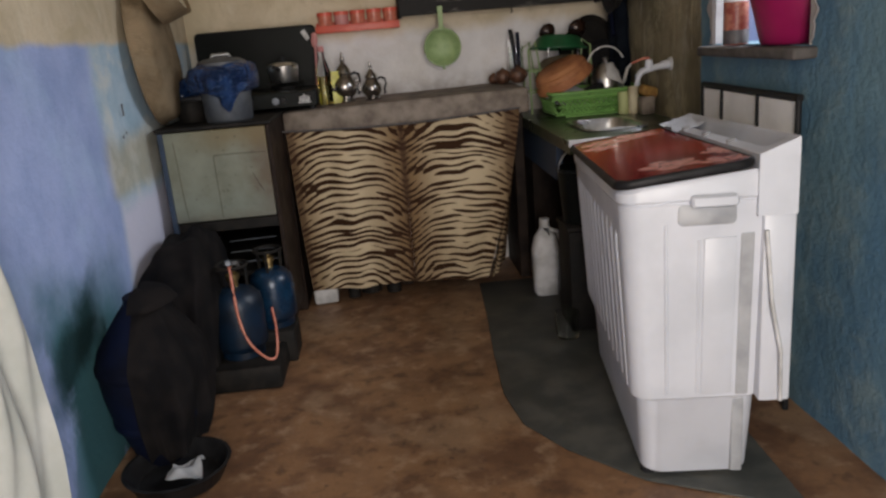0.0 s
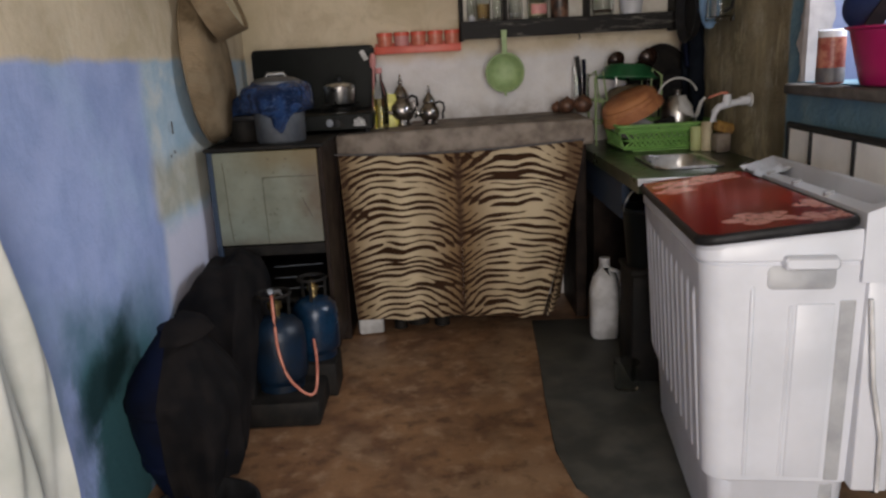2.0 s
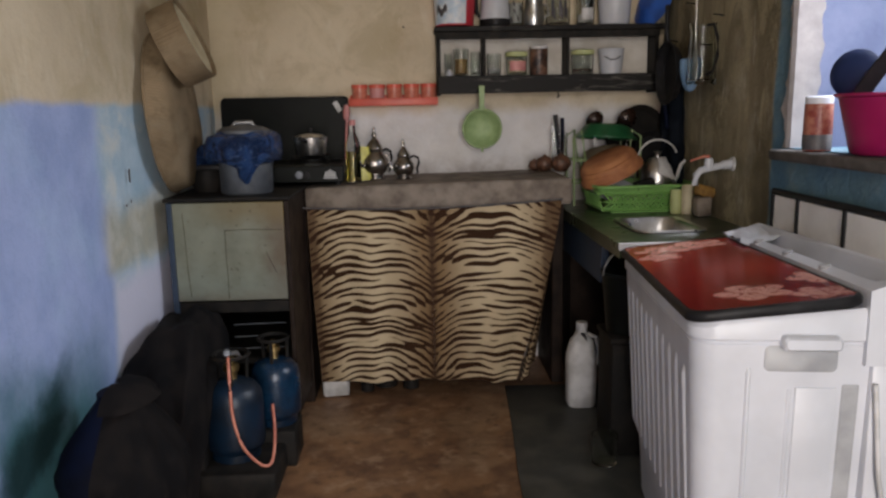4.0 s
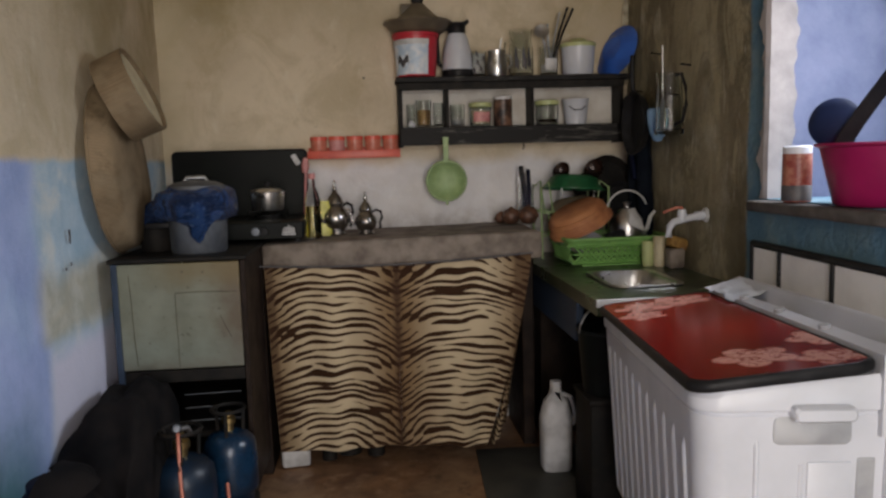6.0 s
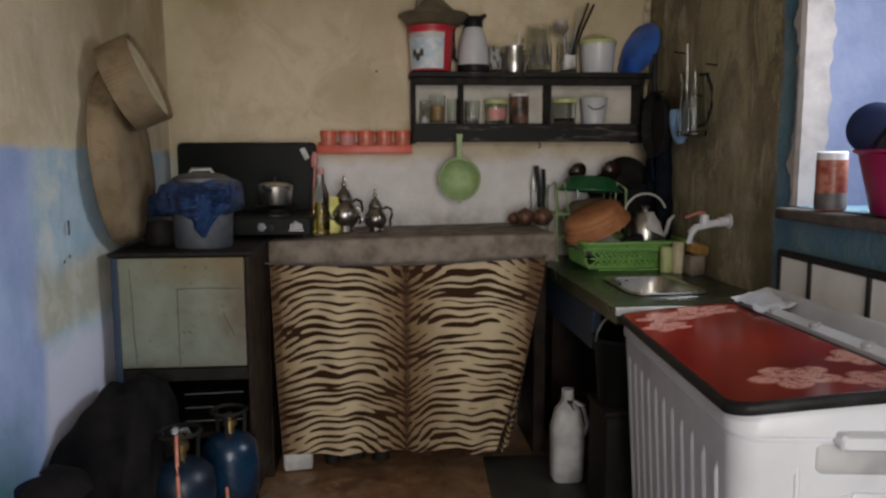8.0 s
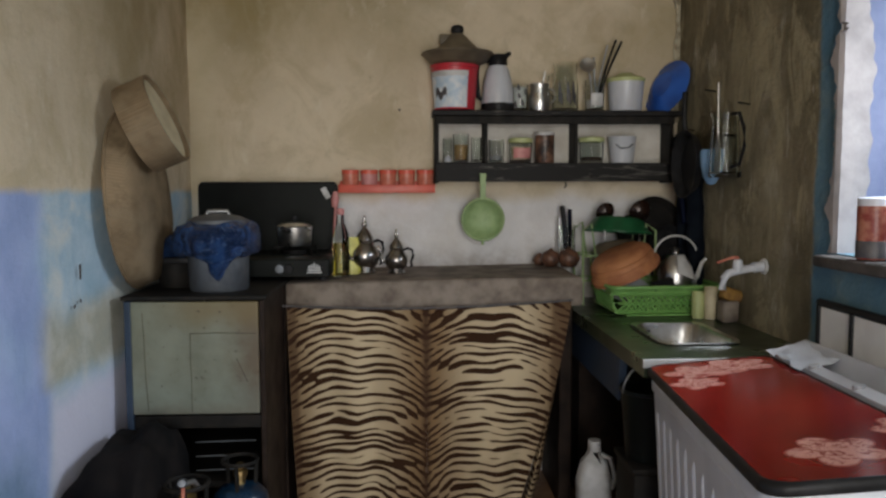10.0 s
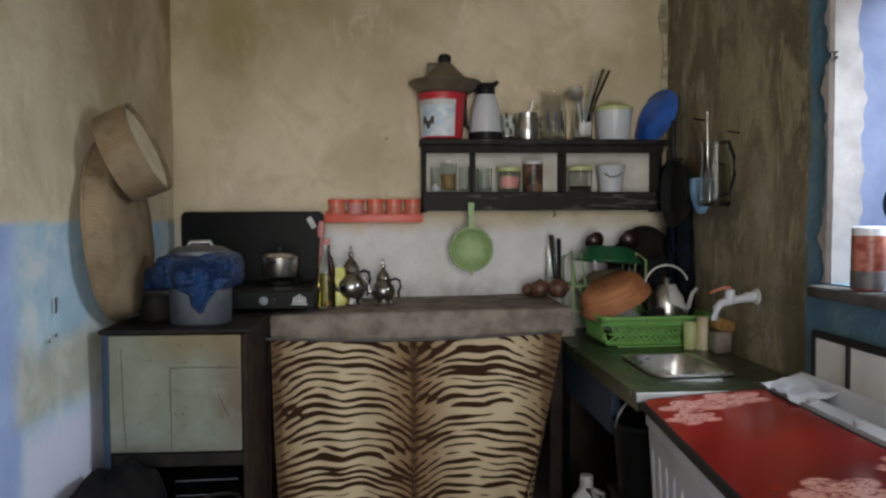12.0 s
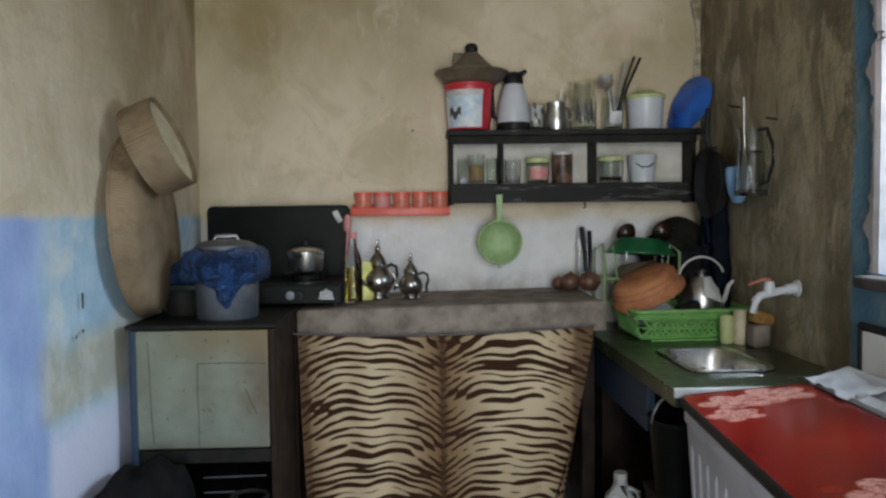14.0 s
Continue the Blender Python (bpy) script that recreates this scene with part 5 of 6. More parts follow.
part("lid", lathe([(0.044, 0.15), (0.036, 0.166), (0.012, 0.176), (0.012, 0.188), (0.018, 0.196), (0.0, 0.202)], 24), M_STEEL, kt, "", 45)
part("handle", tube(arc(0, 0.16, 0.085, 20, 165, 14), 0.004, 8), M_DIRTYWH, kt, "pale arched handle", 60)
part("spout", tube([(0.058, 0, 0.06), (0.085, 0, 0.09), (0.10, 0, 0.14), (0.118, 0, 0.158)], 0.011, 8, taper=0.55), M_DIRTYWH, kt, "", 60)
part("cloth", lumpy(sheet(14, 12, lambda u, v: (0.074 * math.cos(radians(-105 + 150 * u)) * (0.45 + 0.65 * v), 0.076 * math.sin(radians(-105 + 150 * u)) * (0.45 + 0.65 * v), 0.172 - 0.060 * v ** 1.5 - 0.085 * u * v), 0.002), 0.006, 26), M_DIRTYWH, kt, "pale grey cloth", 60)

dr = thing("dish_rack", 1.29, 0.37, SZ + 0.0, 0, "green wire dish rack with stacked green bowls", "dish rack")
for y in (-0.08, 0.08):
    part("end_frame", tube([(-0.15, y, 0.0), (-0.155, y, 0.30), (-0.12, y, 0.33), (-0.10, y, 0.18)], 0.005, 6), M_SIEVE, dr, "", 60)
    part("end_frame", tube([(0.14, y, 0.0), (0.14, y, 0.30), (0.10, y, 0.33), (0.09, y, 0.18)], 0.005, 6), M_SIEVE, dr, "", 60)
for z in (0.10, 0.20):
    part("rail", tube([(-0.15, -0.08, z), (0.14, -0.08, z), (0.14, 0.08, z), (-0.15, 0.08, z)], 0.004, 6, None, True), M_SIEVE, dr, "", 60)
for i in range(6):
    part("tine", tube([(-0.12 + 0.048 * i, -0.08, 0.10), (-0.12 + 0.048 * i, -0.075, 0.20)], 0.003, 6), M_SIEVE, dr)
greenbowl = [(0.0, 0.0), (0.075, 0.0), (0.100, 0.010), (0.124, 0.050), (0.138, 0.058), (0.137, 0.063), (0.120, 0.060), (0.094, 0.018), (0.0, 0.010)]
single("green_bowl", lathe(greenbowl, 32), M_DKGREEN, pose(1.295, 0.35, SZ + 0.352, 176, 4, 0), "dark green plastic bowl upside down on the rack", "bowl")
single("brown_bowl", lathe([(r * 0.8, z) for r, z in greenbowl], 32), M_CLAY, pose(1.28, 0.36, SZ + 0.255, 172, -8, 0), "small brown clay bowl stacked on the rack", "bowl")
for x, y, z, r in ((1.253, 0.40, 0.372, 0.042), (1.398, 0.40, 0.376, 0.048)):
    lad = thing("ladle", x, y, SZ, 0, "dark steel ladle standing bowl up in the rack", "ladle", "ladles in the dish rack")
    part("bowl", lathe([(0.0, -r * 0.75), (r * 0.65, -r * 0.55), (r, 0.0), (r * 0.94, 0.0), (r * 0.6, -r * 0.48), (0.0, -r * 0.66)], 24), M_PANBROWN, lad, "", 50).matrix_basis = pose(0, 0, z, -68, 0, 15)
    part("handle", tube([(0, 0.0, z - r * 0.9), (0.004, 0.01, z - 0.16), (0.006, 0.02, 0.06)], 0.005, 6), M_STEEL, lad, "", 60)
for x, y, z, r, m_ in ((1.470, 0.43, 0.325, 0.105, M_SOOT), (1.50, 0.36, 0.23, 0.085, M_BLACKPL), (1.40, 0.46, 0.27, 0.09, M_SOOT)):
    pn = thing("leaning_pan", x, y, SZ + z, 0, "sooty black pan leaning behind the dish rack", "pan", "pans behind the dish rack", rx=72, ry=14)
    part("pan", lathe([(0.0, 0.0), (r * 0.82, 0.0), (r, 0.03), (r * 1.02, 0.03), (r * 0.85, -0.004), (0.0, -0.005)], 30), m_, pn, "", 50)
    part("handle", tube([(0.0, -r * 0.98, 0.024), (0.01, -r - 0.06, 0.03), (0.015, -r - 0.13, 0.03)], 0.008, 8), M_BLACKPL, pn, "", 60)
kb = tumbler("knife_holder", 1.100, 0.43, 0.918, 0.036, 0.17, M_GLASS, "clear cutlery holder with dark-handled knives", "holder", M_DIRTYWH, 0.4)
part("knife", tube([(0.0, 0, 0.02), (-0.006, 0, 0.15), (-0.020, 0, 0.25)], 0.010, 6), M_BLACKPL, kb, "dark handle", 60)
part("knife", tube([(0.01, 0, 0.02), (0.014, 0, 0.14), (0.012, 0, 0.235)], 0.009, 6), M_NAVY, kb, "", 60)
part("fork", tube([(-0.01, 0.01, 0.02), (-0.032, 0.01, 0.20)], 0.005, 6), M_STEEL, kb, "", 60)
for x, y, r in ((1.020, 0.36, 0.042), (1.088, 0.33, 0.046), (0.985, 0.42, 0.030)):
    single("onion", lumpy(lathe([(0.0, 0.0), (r * 0.6, r * 0.12), (r, r * 0.8), (r * 0.75, r * 1.4), (r * 0.2, r * 1.7), (0.0, r * 1.9)], 18), 0.002, 40, x), M_ONION, pose(x, y, 0.915 + 0.003), "brown onion on the worktop", "onion", 60, "onions on the worktop")
for k, (x, y, h, m_, l_) in enumerate(((1.520, -0.055, 0.115, M_CREAM, "cream plastic cup on the wet counter"), (1.482, -0.035, 0.095, M_LIDGREEN, "dull green soap cup on the wet counter"))):
    tumbler("soap_cup", x, y, SZ + 0.001, 0.023, h, m_, l_, "cup")
single("sponge", lumpy(box(-0.04, 0.04, -0.025, 0.025, 0, 0.045, 0.012), 0.008, 30), M_FOOD, pose(1.555, -0.12, SZ + 0.075, 0, 20, 15), "brown ochre sponge in the wall corner", "sponge", 60)
single("soap_dish", lumpy(box(-0.03, 0.03, -0.03, 0.03, 0, 0.075, 0.01), 0.004, 20), M_CONC, pose(1.555, -0.12, SZ + 0.001, 0, 0, 5), "rough cement block holding a sponge", "block", 60)

# pans and ladles on the east wall near the corner
pf = thing("frying_pan", 1.515, 0.15, 1.33, 0, "black frying pan hanging on the wall", "pan", ry=-90, rx=0)
part("pan", lathe([(0.0, 0.0), (0.105, 0.0), (0.128, 0.032), (0.131, 0.032), (0.108, -0.004), (0.0, -0.005)], 36), M_BLACKPL, pf, "", 50)
part("handle", tube([(0.125, 0.0, 0.025), (0.17, 0.0, 0.032), (0.27, 0.0, 0.030)], 0.010, 8), M_BLACKPL, pf, "", 60)
pf2 = thing("frying_pan", 1.56, 0.33, 1.36, 0, "small black frying pan hanging near the corner", "pan", ry=-90)
part("pan", lathe([(0.0, 0.0), (0.080, 0.0), (0.10, 0.03), (0.103, 0.03), (0.083, -0.004), (0.0, -0.005)], 32), M_BLACKPL, pf2, "", 50)
part("handle", tube([(-0.10, 0.0, 0.022), (-0.16, -0.02, 0.02), (-0.26, -0.06, 0.02)], 0.011, 8), M_NAVY, pf2, "dark blue handle", 60)
# added pale blue body that imitates the light-blue reflection in the glass jug
fu = thing("beaker", 1.535, 0.005, 1.325, 0, "pale blue body standing for a reflection in the jug", "beaker", rx=0)
part("cone", lathe([(0.0, -0.075), (0.016, -0.07), (0.030, -0.045), (0.040, 0.0), (0.042, 0.040), (0.038, 0.052), (0.034, 0.050), (0.0, -0.02)], 26), M_LTBLUE, fu, "", 50)
pj = thing("wire_pitcher", 1.545, -0.085, 1.275, 0, "clear glass jug with a thin black handle on the wall", "jug")
part("body", lathe([(0.0, 0.0), (0.052, 0.0), (0.055, 0.01), (0.050, 0.13), (0.044, 0.19), (0.052, 0.225), (0.048, 0.225), (0.040, 0.19), (0.046, 0.02), (0.0, 0.012)], 26), M_GLASS, pj, "", 50)
part("handle", tube([(0.0, -0.048, 0.215), (0.0, -0.105, 0.212), (0.0, -0.145, 0.16), (0.0, -0.150, 0.10), (0.0, -0.115, 0.045), (0.0, -0.054, 0.035)], 0.006, 8), M_BLACKPL, pj, "thin black handle", 60)
ld = thing("skimmer", 1.52, -0.080, 1.36, 0, "long steel skimmer hanging before the jug", "skimmer")
part("handle", tube([(0, 0, 0.05), (0, 0.002, 0.15), (0, 0.004, 0.245)], 0.0045, 6), M_STEEL, ld, "", 60)
part("blade", loft([[(x * 0.2, y, z) for x, y, _ in rrect(0.012, w, 0.006, 0)] for z, w in ((0.05, 0.008), (0.03, 0.022), (-0.03, 0.03), (-0.07, 0.024))], True, True), M_STEEL, ld, "", 50)
for y, z in ((0.13, 1.60), (0.33, 1.47), (-0.05, 1.42), (-0.16, 1.52)):
    single("wall_nail", tube([(0, 0, 0), (-0.045, 0, 0.006)], 0.003, 6), M_SOOT, pose(XR, y, z), "bent iron nail in the plaster wall", "nail", 50, "nails in the wall")
aw = thing("kitchen_apron", 1.560, 0.30, 1.18, 0, "dark blue cloth hanging in the corner", "cloth")
part("cloth", lumpy(sheet(14, 24, lambda u, v: (0.022 * math.sin(u * 13 + 2 * v), -0.12 + 0.24 * u * (1 - 0.2 * v), 0.20 - 0.56 * v), 0.003), 0.008, 14), M_NIGHT, aw, "", 60)

# ---- things on the window sill ----
can = thing("coffee_tin", 1.588, -0.875, WZ0 + 0.0, 0, "rust-red labelled tin with a white lid on the sill", "tin")
part("body", lathe([(0.0, 0.0), (0.037, 0.0), (0.039, 0.005), (0.038, 0.132), (0.0, 0.132)], 32), M_CANRED, can, "", 45)
part("lid", lathe([(0.037, 0.131), (0.038, 0.150), (0.033, 0.154), (0.0, 0.153)], 32), M_WHITEPL, can, "white lid", 45)
part("base_band", lathe([(0.0393, 0.004), (0.0393, 0.045), (0.0388, 0.046)], 32), M_PRINT, can, "dark lower band", 45)
pb = thing("plastic_basin", 1.695, -1.115, WZ0 + 0.0, 0, "magenta plastic basin standing on the window sill", "basin")
part("basin", lathe([(0.0, 0.0), (0.125, 0.0), (0.132, 0.006), (0.165, 0.145), (0.178, 0.150), (0.178, 0.156), (0.160, 0.156), (0.124, 0.012), (0.0, 0.010)], 40), M_MAGENTA, pb, "", 45)
single("pot_lid", lathe([(0.0, 0.030), (0.045, 0.024), (0.068, 0.010), (0.076, 0.0), (0.072, -0.004), (0.0, -0.004)], 32), M_BLUEPAN, Matrix.Translation((1.612, -1.0, WZ0 + 0.21)) @ Vector((-0.75, -0.62, 0.2)).to_track_quat("Z", "Y").to_matrix().to_4x4() @ Matrix.Diagonal((0.85, 0.85, 0.6, 1)), "dark blue round pot lid standing in the basin", "lid")
single("black_strap", sheet(2, 24, lambda u, v: (0.05 * u + 0.17 * v, -0.02 * v, 0.24 * v ** 0.9), 0.006), M_BLACKCLOTH, pose(1.575, -1.05, WZ0 + 0.15), "wide black strap hanging over the basin", "strap", 60)

# ---- baskets on the west wall ----
bs = thing("bread_tray", XL + 0.012, -0.200, 1.200, 5, "large round woven reed tray leaning face down on the wall", "basket", ry=86)
part("tray", lumpy(lathe([(0.0, 0.098), (0.06, 0.097), (0.13, 0.092), (0.20, 0.082), (0.248, 0.070), (0.266, 0.058), (0.280, 0.006), (0.284, 0.0), (0.278, 0.0), (0.262, 0.052), (0.240, 0.062), (0.0, 0.088)], 56), 0.006, 7), M_REED, bs, "", 50)
part("rim", tube([(0.282 * math.cos(2 * math.pi * i / 48), 0.282 * math.sin(2 * math.pi * i / 48), 0.003) for i in range(48)], 0.005, 6, None, True), M_REED, bs, "bound reed rim", 60)
s2 = thing("flour_sieve", XL + 0.125, -0.315, 1.435, 3, "round wooden flour sieve hanging over the woven tray", "sieve", ry=66)
part("hoop", lathe([(0.132, -0.050), (0.137, -0.052), (0.140, 0.050), (0.134, 0.050), (0.132, -0.050)], 44), M_REED, s2, "", 50)
part("mesh", lathe([(0.134, 0.036), (0.09, 0.032), (0.0, 0.030)], 44), M_CREAM, s2, "pale fine mesh", 50)
for y, z in ((-0.582, 1.01),):
    single("wall_scratch", lumpy(box(0, 0.004, -0.004, 0.004, -0.02, 0.02, 0.001), 0.002, 60), M_PRINT, pose(XL + 0.004, y, z), "dark scratch in the wall plaster", "scratch")
for y, z in ((-0.624, 0.92), (-0.585, 0.93)):
    single("wall_hole", lathe([(0.006, 0.0), (0.004, 0.002), (0.0, 0.003)], 8), M_PRINT, pose(XL + 0.005, y, z, 0, 90, 0), "small dark nail hole in the plaster", "hole", 40, "nail holes")
single("wall_hole", lathe([(0.005, 0.0), (0.004, 0.002), (0.0, 0.003)], 8), M_PRINT, pose(0.405, YB - 0.005, 1.57, 90, 0, 0), "small dark nail hole in the plaster", "hole", 40, "nail holes")

# ---- gas bottles and dark clutter by the west wall ----


def cylinder(x, y, z, s, rz, label, regulator):
    t = thing("gas_bottle", x, y, z, rz, label, "gas bottle", "gas bottles before the cupboard")
    # the front bottle, with the regulator, takes the shade-darkened paint
    paint = M_CYLSHADE if regulator else M_CYLBLUE
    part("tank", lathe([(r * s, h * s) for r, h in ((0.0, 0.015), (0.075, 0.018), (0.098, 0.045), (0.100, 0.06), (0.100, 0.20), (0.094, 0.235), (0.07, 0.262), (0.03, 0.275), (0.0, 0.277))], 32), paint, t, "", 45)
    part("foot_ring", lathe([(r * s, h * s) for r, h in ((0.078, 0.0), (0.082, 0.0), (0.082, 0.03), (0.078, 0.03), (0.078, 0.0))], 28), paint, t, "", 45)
    part("valve", lathe([(r * s, h * s) for r, h in ((0.018, 0.272), (0.018, 0.30), (0.026, 0.305), (0.026, 0.325), (0.012, 0.33), (0.012, 0.35), (0.0, 0.352))], 16), M_BRASS, t, "brass valve", 45)
    g = None
    for a in (30, 150, 270):
        ca, sa = math.cos(radians(a)), math.sin(radians(a))
        g = tube([(0.055 * s * ca, 0.055 * s * sa, 0.26 * s), (0.06 * s * ca, 0.06 * s * sa, 0.36 * s)], 0.006, 6, g)
    g = tube([(0.062 * s * math.cos(2 * math.pi * i / 20), 0.062 * s * math.sin(2 * math.pi * i / 20), 0.36 * s) for i in range(20)], 0.006, 6, g, True)
    part("collar", g, M_SOOT, t, "", 60)
    if regulator:
        part("regulator", lathe([(0.0, 0.0), (0.010, 0.002), (0.014, 0.012), (0.010, 0.024), (0.0, 0.026)], 18), M_DULLALU, t, "dull metal regulator", 45).matrix_basis = pose(-0.005, -0.05 * s, 0.38 * s, 70, 0, 0)
        part("regulator_arm", tube([(-0.005, -0.045 * s, 0.375 * s), (0.020, -0.02 * s, 0.372 * s), (0.028, 0.0, 0.345 * s)], 0.008, 8), M_ALU, t, "worn steel regulator arm", 50)
    return t


cylinder(-0.066, -0.47, 0.130, 0.84, 0, "small blue gas bottle with brass valve and collar", False)
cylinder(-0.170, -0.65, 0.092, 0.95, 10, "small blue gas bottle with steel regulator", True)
hose = thing("gas_hose", 0, 0, 0, 0, "orange rubber gas hose looped over the floor", "hose")
HP = [(-0.165, -0.70, 0.455), (-0.150, -0.76, 0.40), (-0.140, -0.79, 0.28), (-0.115, -0.80, 0.19), (-0.075, -0.785, 0.125), (-0.045, -0.77, 0.105), (-0.035, -0.73, 0.12), (-0.040, -0.66, 0.18), (-0.055, -0.60, 0.24)]


def smooth_path(p, k=5):
    """Catmull-Rom points through p."""
    q = [Vector(v) for v in (p[0], *p, p[-1])]
    out = []
    for a, d, e, f in zip(q, q[1:], q[2:], q[3:]):
        for i in range(k):
            t = i / k
            out.append(0.5 * (2 * d + (e - a) * t + (2 * a - 5 * d + 4 * e - f) * t * t + (3 * d - a - 3 * e + f) * t ** 3))
    return out + [q[-1]]


part("hose", tube(smooth_path(HP), 0.005, 8), M_ORANGE, hose, "", 60)
single("floor_brick", lumpy(box(-0.08, 0.08, -0.08, 0.08, 0, 0.127, 0.006), 0.002, 12), M_SOOT, pose(-0.070, -0.49, 0.002), "rough sooty block under a gas bottle", "block", 50)
single("low_plank", lumpy(box(-0.40, -0.020, -0.80, -0.565, 0.0, 0.09, 0.014), 0.006, 7), M_SOOT, pose(0, 0, 0.0), "low sooty black block under the gas bottles", "block", 40)

drum = thing("plastic_drum", -0.322, -1.19, 0, 0, "dark navy plastic drum beside the blue wall", "drum")


def drum_r(z):
    """Radius of the pot-bellied drum at a height."""
    t = min(1.0, max(0.0, z / 0.50))
    return 0.088 + 0.090 * math.sin(math.pi * min(1.0, t * 0.80)) - 0.09 * max(0.0, t - 0.72) / 0.28


part("shell", lathe([(0.0, 0.005)] + [(drum_r(0.5 * i / 16), 0.005 + 0.5 * i / 16) for i in range(17)] + [(0.05, 0.522), (0.0, 0.525)], 40, sx=0.80), M_NAVY, drum, "", 60)
for hz in (0.16, 0.33):
    part("hoop", lathe([(drum_r(hz) + o, hz + k) for o, k in ((-0.002, -0.016), (0.006, -0.008), (0.006, 0.008), (-0.002, 0.016))], 40, sx=0.80), M_NAVY, drum, "", 60)
cl = thing("dark_cloth", -0.322, -1.19, 0, 0, "brown-black cloth draped in folds over the drum", "cloth")


def drape(u, v):
    """A cloth over the drum's top and its near and room side, falling to the floor in uneven folds."""
    a = radians(-88 + 172 * u)
    top = min(1.0, v * 3.0)
    z = 0.545 - 0.05 * top ** 3 if v < 0.333 else 0.495 - 0.475 * (v - 0.333) / 0.667 * (1.0 - 0.25 * abs(noise.noise(Vector((u * 4, 0.3, 2.0)))))
    low = max(0.0, v - 0.333) / 0.667
    r = 0.015 + (drum_r(0.47) + 0.035) * top if v < 0.333 else drum_r(z) + 0.024
    r += low * (0.016 * math.sin(a * 8 + 2.2 * v) + 0.009 * math.sin(a * 17 - 3 * v)) + 0.018 * top * noise.noise(Vector((u * 6, v * 5, 1)))
    return (0.80 * r * math.cos(a), r * math.sin(a), max(0.012, z))


part("cloth", sheet(110, 60, drape, 0.004), M_BLACKCLOTH, cl, "", 70)
cr = thing("covered_crate", -0.26, -0.68, 0, 0, "crate heaped with a black cloth below the cupboard", "crate")
part("crate", box(-0.185, 0.02, -0.10, 0.22, 0.092, 0.40, 0.01), M_SOOT, cr)


def heap(u, v):
    """The cloth's crown over the crate, hanging down on its near and room side."""
    x, y = -0.200 + 0.250 * u, -0.26 + 0.50 * v
    side = min(1.0, max(0.0, (u - 0.80) / 0.20))
    near = min(1.0, max(0.0, (0.42 - v) / 0.42))
    z = 0.545 - 0.09 * (1 - min(1.0, u / 0.5)) ** 2 - 0.24 * side ** 2 - 0.30 * near ** 1.2 * (0.55 + 0.45 * u)
    z += 0.012 * math.sin(u * 15 + v * 6) + 0.03 * noise.noise(Vector((u * 3.5, v * 3.5, 4.0)))
    return (x - 0.03 * side * near, y, z)


part("cover", lumpy(sheet(40, 44, heap, 0.004), 0.010, 13), M_BLACKCLOTH, cr, "", 70)
# made-up basin and rag in place of unclear dark shapes on the floor
fp = thing("stand_in_basin", -0.245, -1.36, 0.004, 0, "low black basin and rag standing in for dark shapes", "basin")
part("bowl", lathe([(0.0, 0.0), (0.10, 0.0), (0.12, 0.01), (0.145, 0.06), (0.15, 0.062), (0.14, 0.064), (0.112, 0.016), (0.0, 0.012)], 32), M_BLACKPL, fp, "", 45)
part("rag", lumpy(sheet(12, 12, lambda u, v: (-0.02 + 0.09 * u, -0.06 + 0.09 * v, 0.045 + 0.02 * math.sin(u * 5) * math.sin(v * 6)), 0.003), 0.008, 26), M_GREYPL, fp, "crumpled grey rag", 60)

ws = thing("white_sheet", XL + 0.05, -1.31, 0, 0, "white cotton sheet hanging in folds by the wall", "sheet")


def hang(u, v):
    z = 1.05 * (1 - v)
    y0 = -0.35 - 0.17 * (1 - v) + 0.05 * math.sin(math.pi * min(1, v * 1.25)) - 0.06 * v ** 3
    y = y0 - u * (0.85 - 0.30 * (1 - v))
    return (0.008 + 0.03 * v * (1 - u) + 0.020 * math.sin(u * 30 + v * 3) + 0.009 * math.sin(u * 67 - v * 5) + 0.01 * noise.noise(Vector((u * 5, v * 4, 0))), y, z + 0.004)


part("sheet", sheet(90, 40, hang, 0.003), M_WHITECLOTH, ws, "", 70)
single("wall_peg", tube([(0, 0, 0), (0.07, 0, 0.01)], 0.008, 8), M_SOOT, pose(XL - 0.005, -1.95, 1.04), "dark peg holding up the white sheet", "peg", 50)

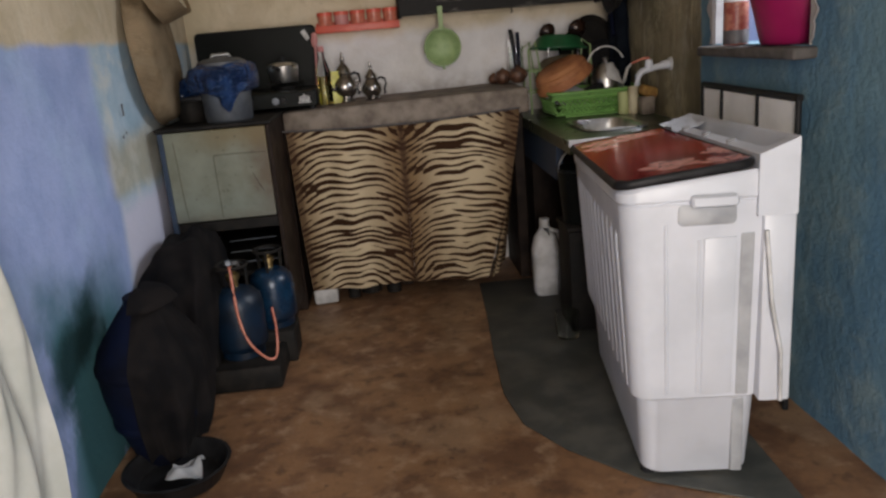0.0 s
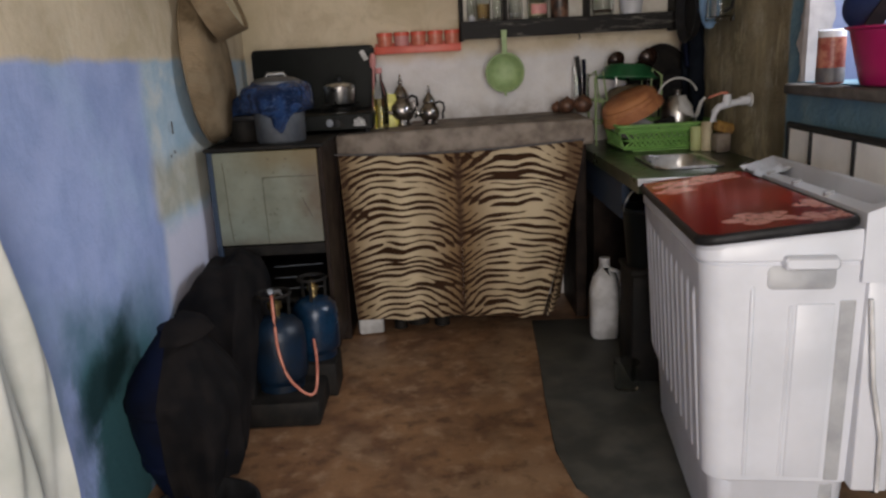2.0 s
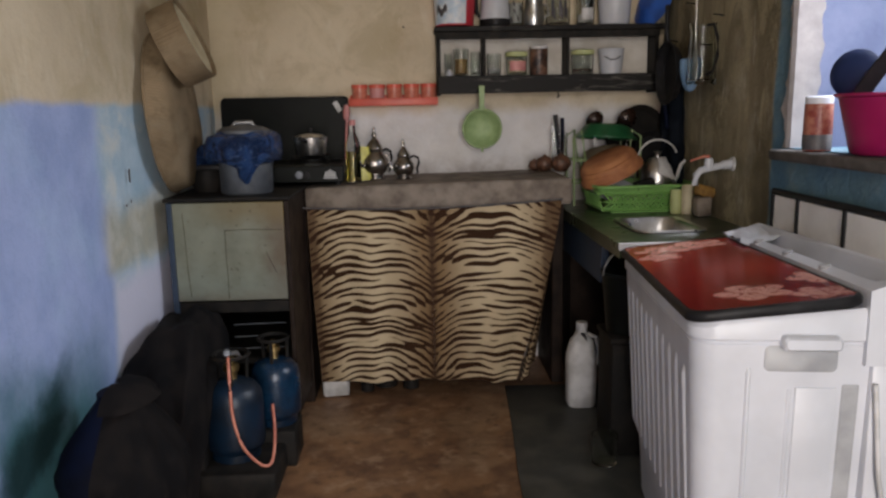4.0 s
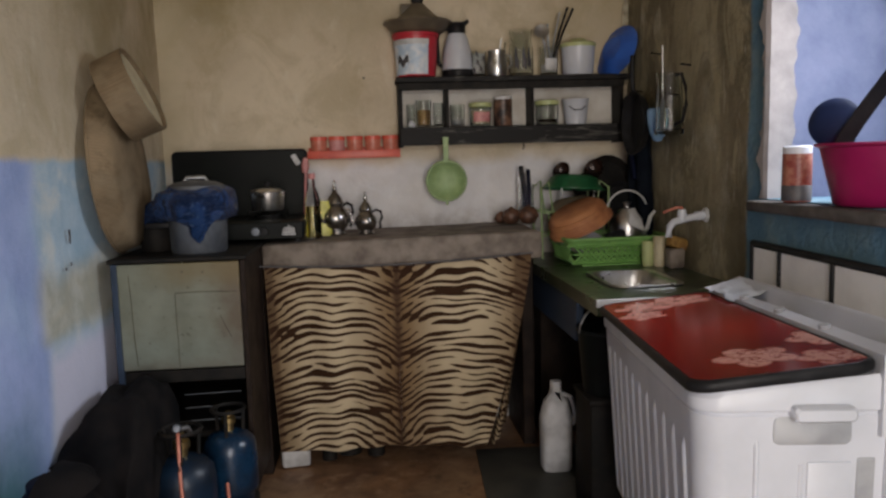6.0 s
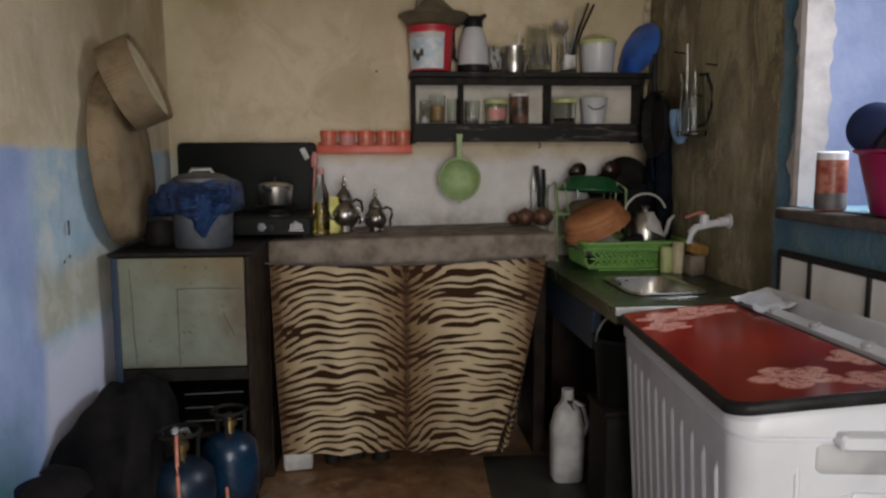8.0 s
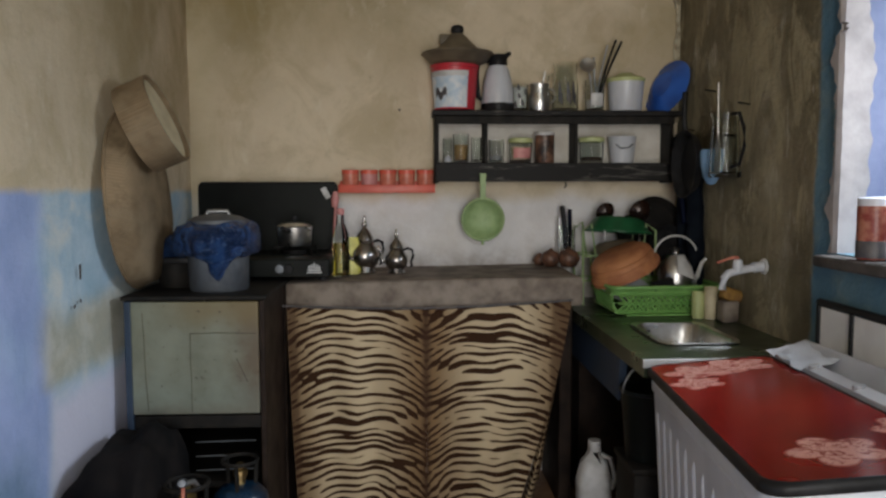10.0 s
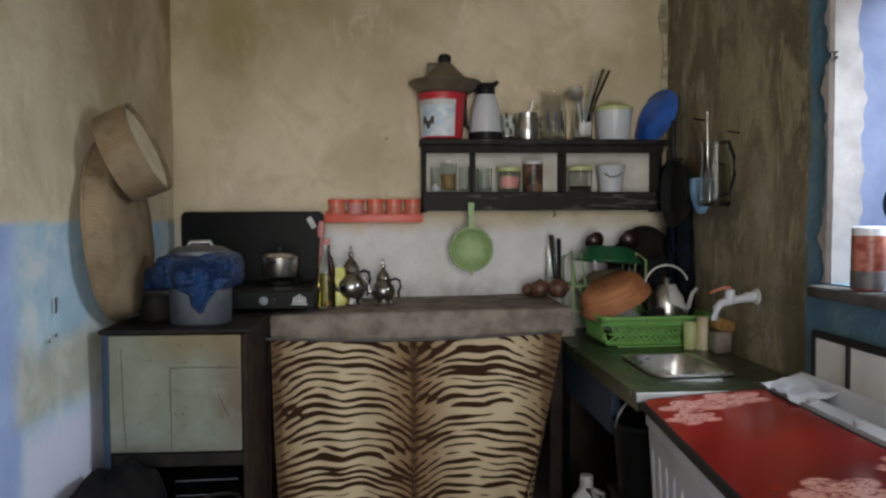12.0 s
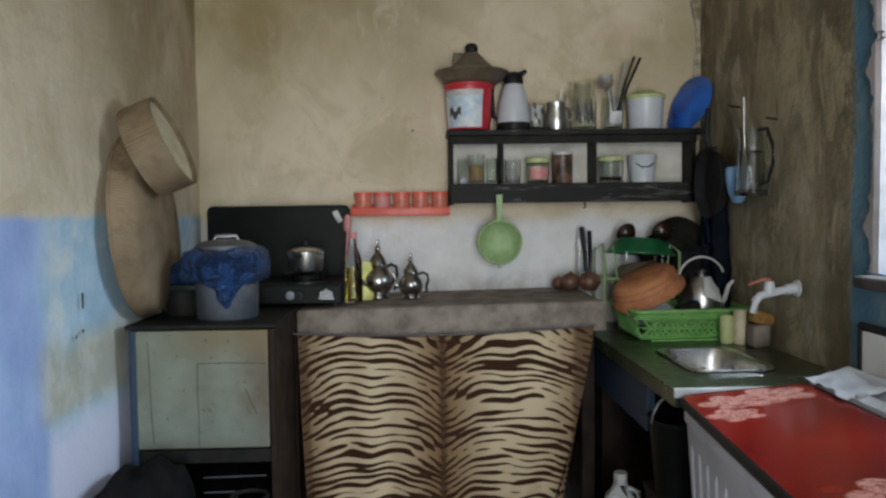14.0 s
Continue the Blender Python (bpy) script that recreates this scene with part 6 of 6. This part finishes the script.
# ---- under the counters ----
single("white_block", lumpy(box(-0.055, 0.055, -0.04, 0.04, 0, 0.085, 0.012), 0.005, 20), M_DIRTYWH, pose(0.08, 0.10, 0.003, 0, 0, 6), "pale stone block under the curtain", "block", 60)
for x, y, r, h in ((0.21, 0.14, 0.03, 0.06), (0.40, 0.16, 0.035, 0.07), (0.29, 0.2, 0.05, 0.09)):
    single("dark_jar", lathe([(0.0, 0.0), (r, 0.0), (r, h * 0.7), (r * 0.7, h), (0.0, h)], 20), M_SOOT, pose(x, y, 0.003), "dark jar standing under the worktop", "jar", 45, "jars under the worktop")
jug = thing("plastic_jug", 1.088, -0.125, 0.012, 0, "translucent white plastic jug below the sink counter", "jug")
part("body", loft([[(x, y, z) for x, y, _ in rrect(a, a * 0.8, 0.03, 0)] for z, a in ((0.0, 0.052), (0.01, 0.058), (0.20, 0.060), (0.27, 0.046), (0.305, 0.020), (0.325, 0.018))], True, True), M_DIRTYWH, jug, "", 40)
part("cap", lathe([(0.022, 0.325), (0.022, 0.345), (0.0, 0.346)], 16), M_DIRTYWH, jug, "", 40)
part("handle", tube([(0.02, -0.02, 0.30), (0.050, -0.035, 0.29), (0.066, -0.035, 0.22), (0.056, -0.03, 0.18)], 0.009, 8), M_DIRTYWH, jug, "", 60)
dk = thing("dark_bucket", 1.165, -0.50, 0.432, 0, "dark bucket standing on a box below the sink", "bucket")
part("body", lathe([(0.0, 0.0), (0.075, 0.0), (0.092, 0.20), (0.098, 0.203), (0.096, 0.212), (0.088, 0.21), (0.072, 0.01), (0.0, 0.01)], 30), M_BLACKGLOSS, dk, "", 45)
part("handle", tube(arc(0, 0.20, 0.094, 0, 180, 14, -0.02), 0.004, 6), M_ALU, dk, "", 60)
# unseen box, added to carry the bucket and fill the dark space
stl = thing("bucket_stand", 1.16, -0.50, 0.011, 0, "dark box added below the sink to carry the bucket", "box")
part("body", box(-0.075, 0.16, -0.10, 0.09, 0.0, 0.40, 0.006), M_SOOT, stl, "", 40)
part("lid", box(-0.082, 0.165, -0.107, 0.096, 0.401, 0.420, 0.005), M_SOOT, stl, "", 40)
tumbler("glass_jar", 1.055, -0.64, 0.011, 0.045, 0.10, M_GLASS, "clear glass jar on the dark floor layer", "jar")
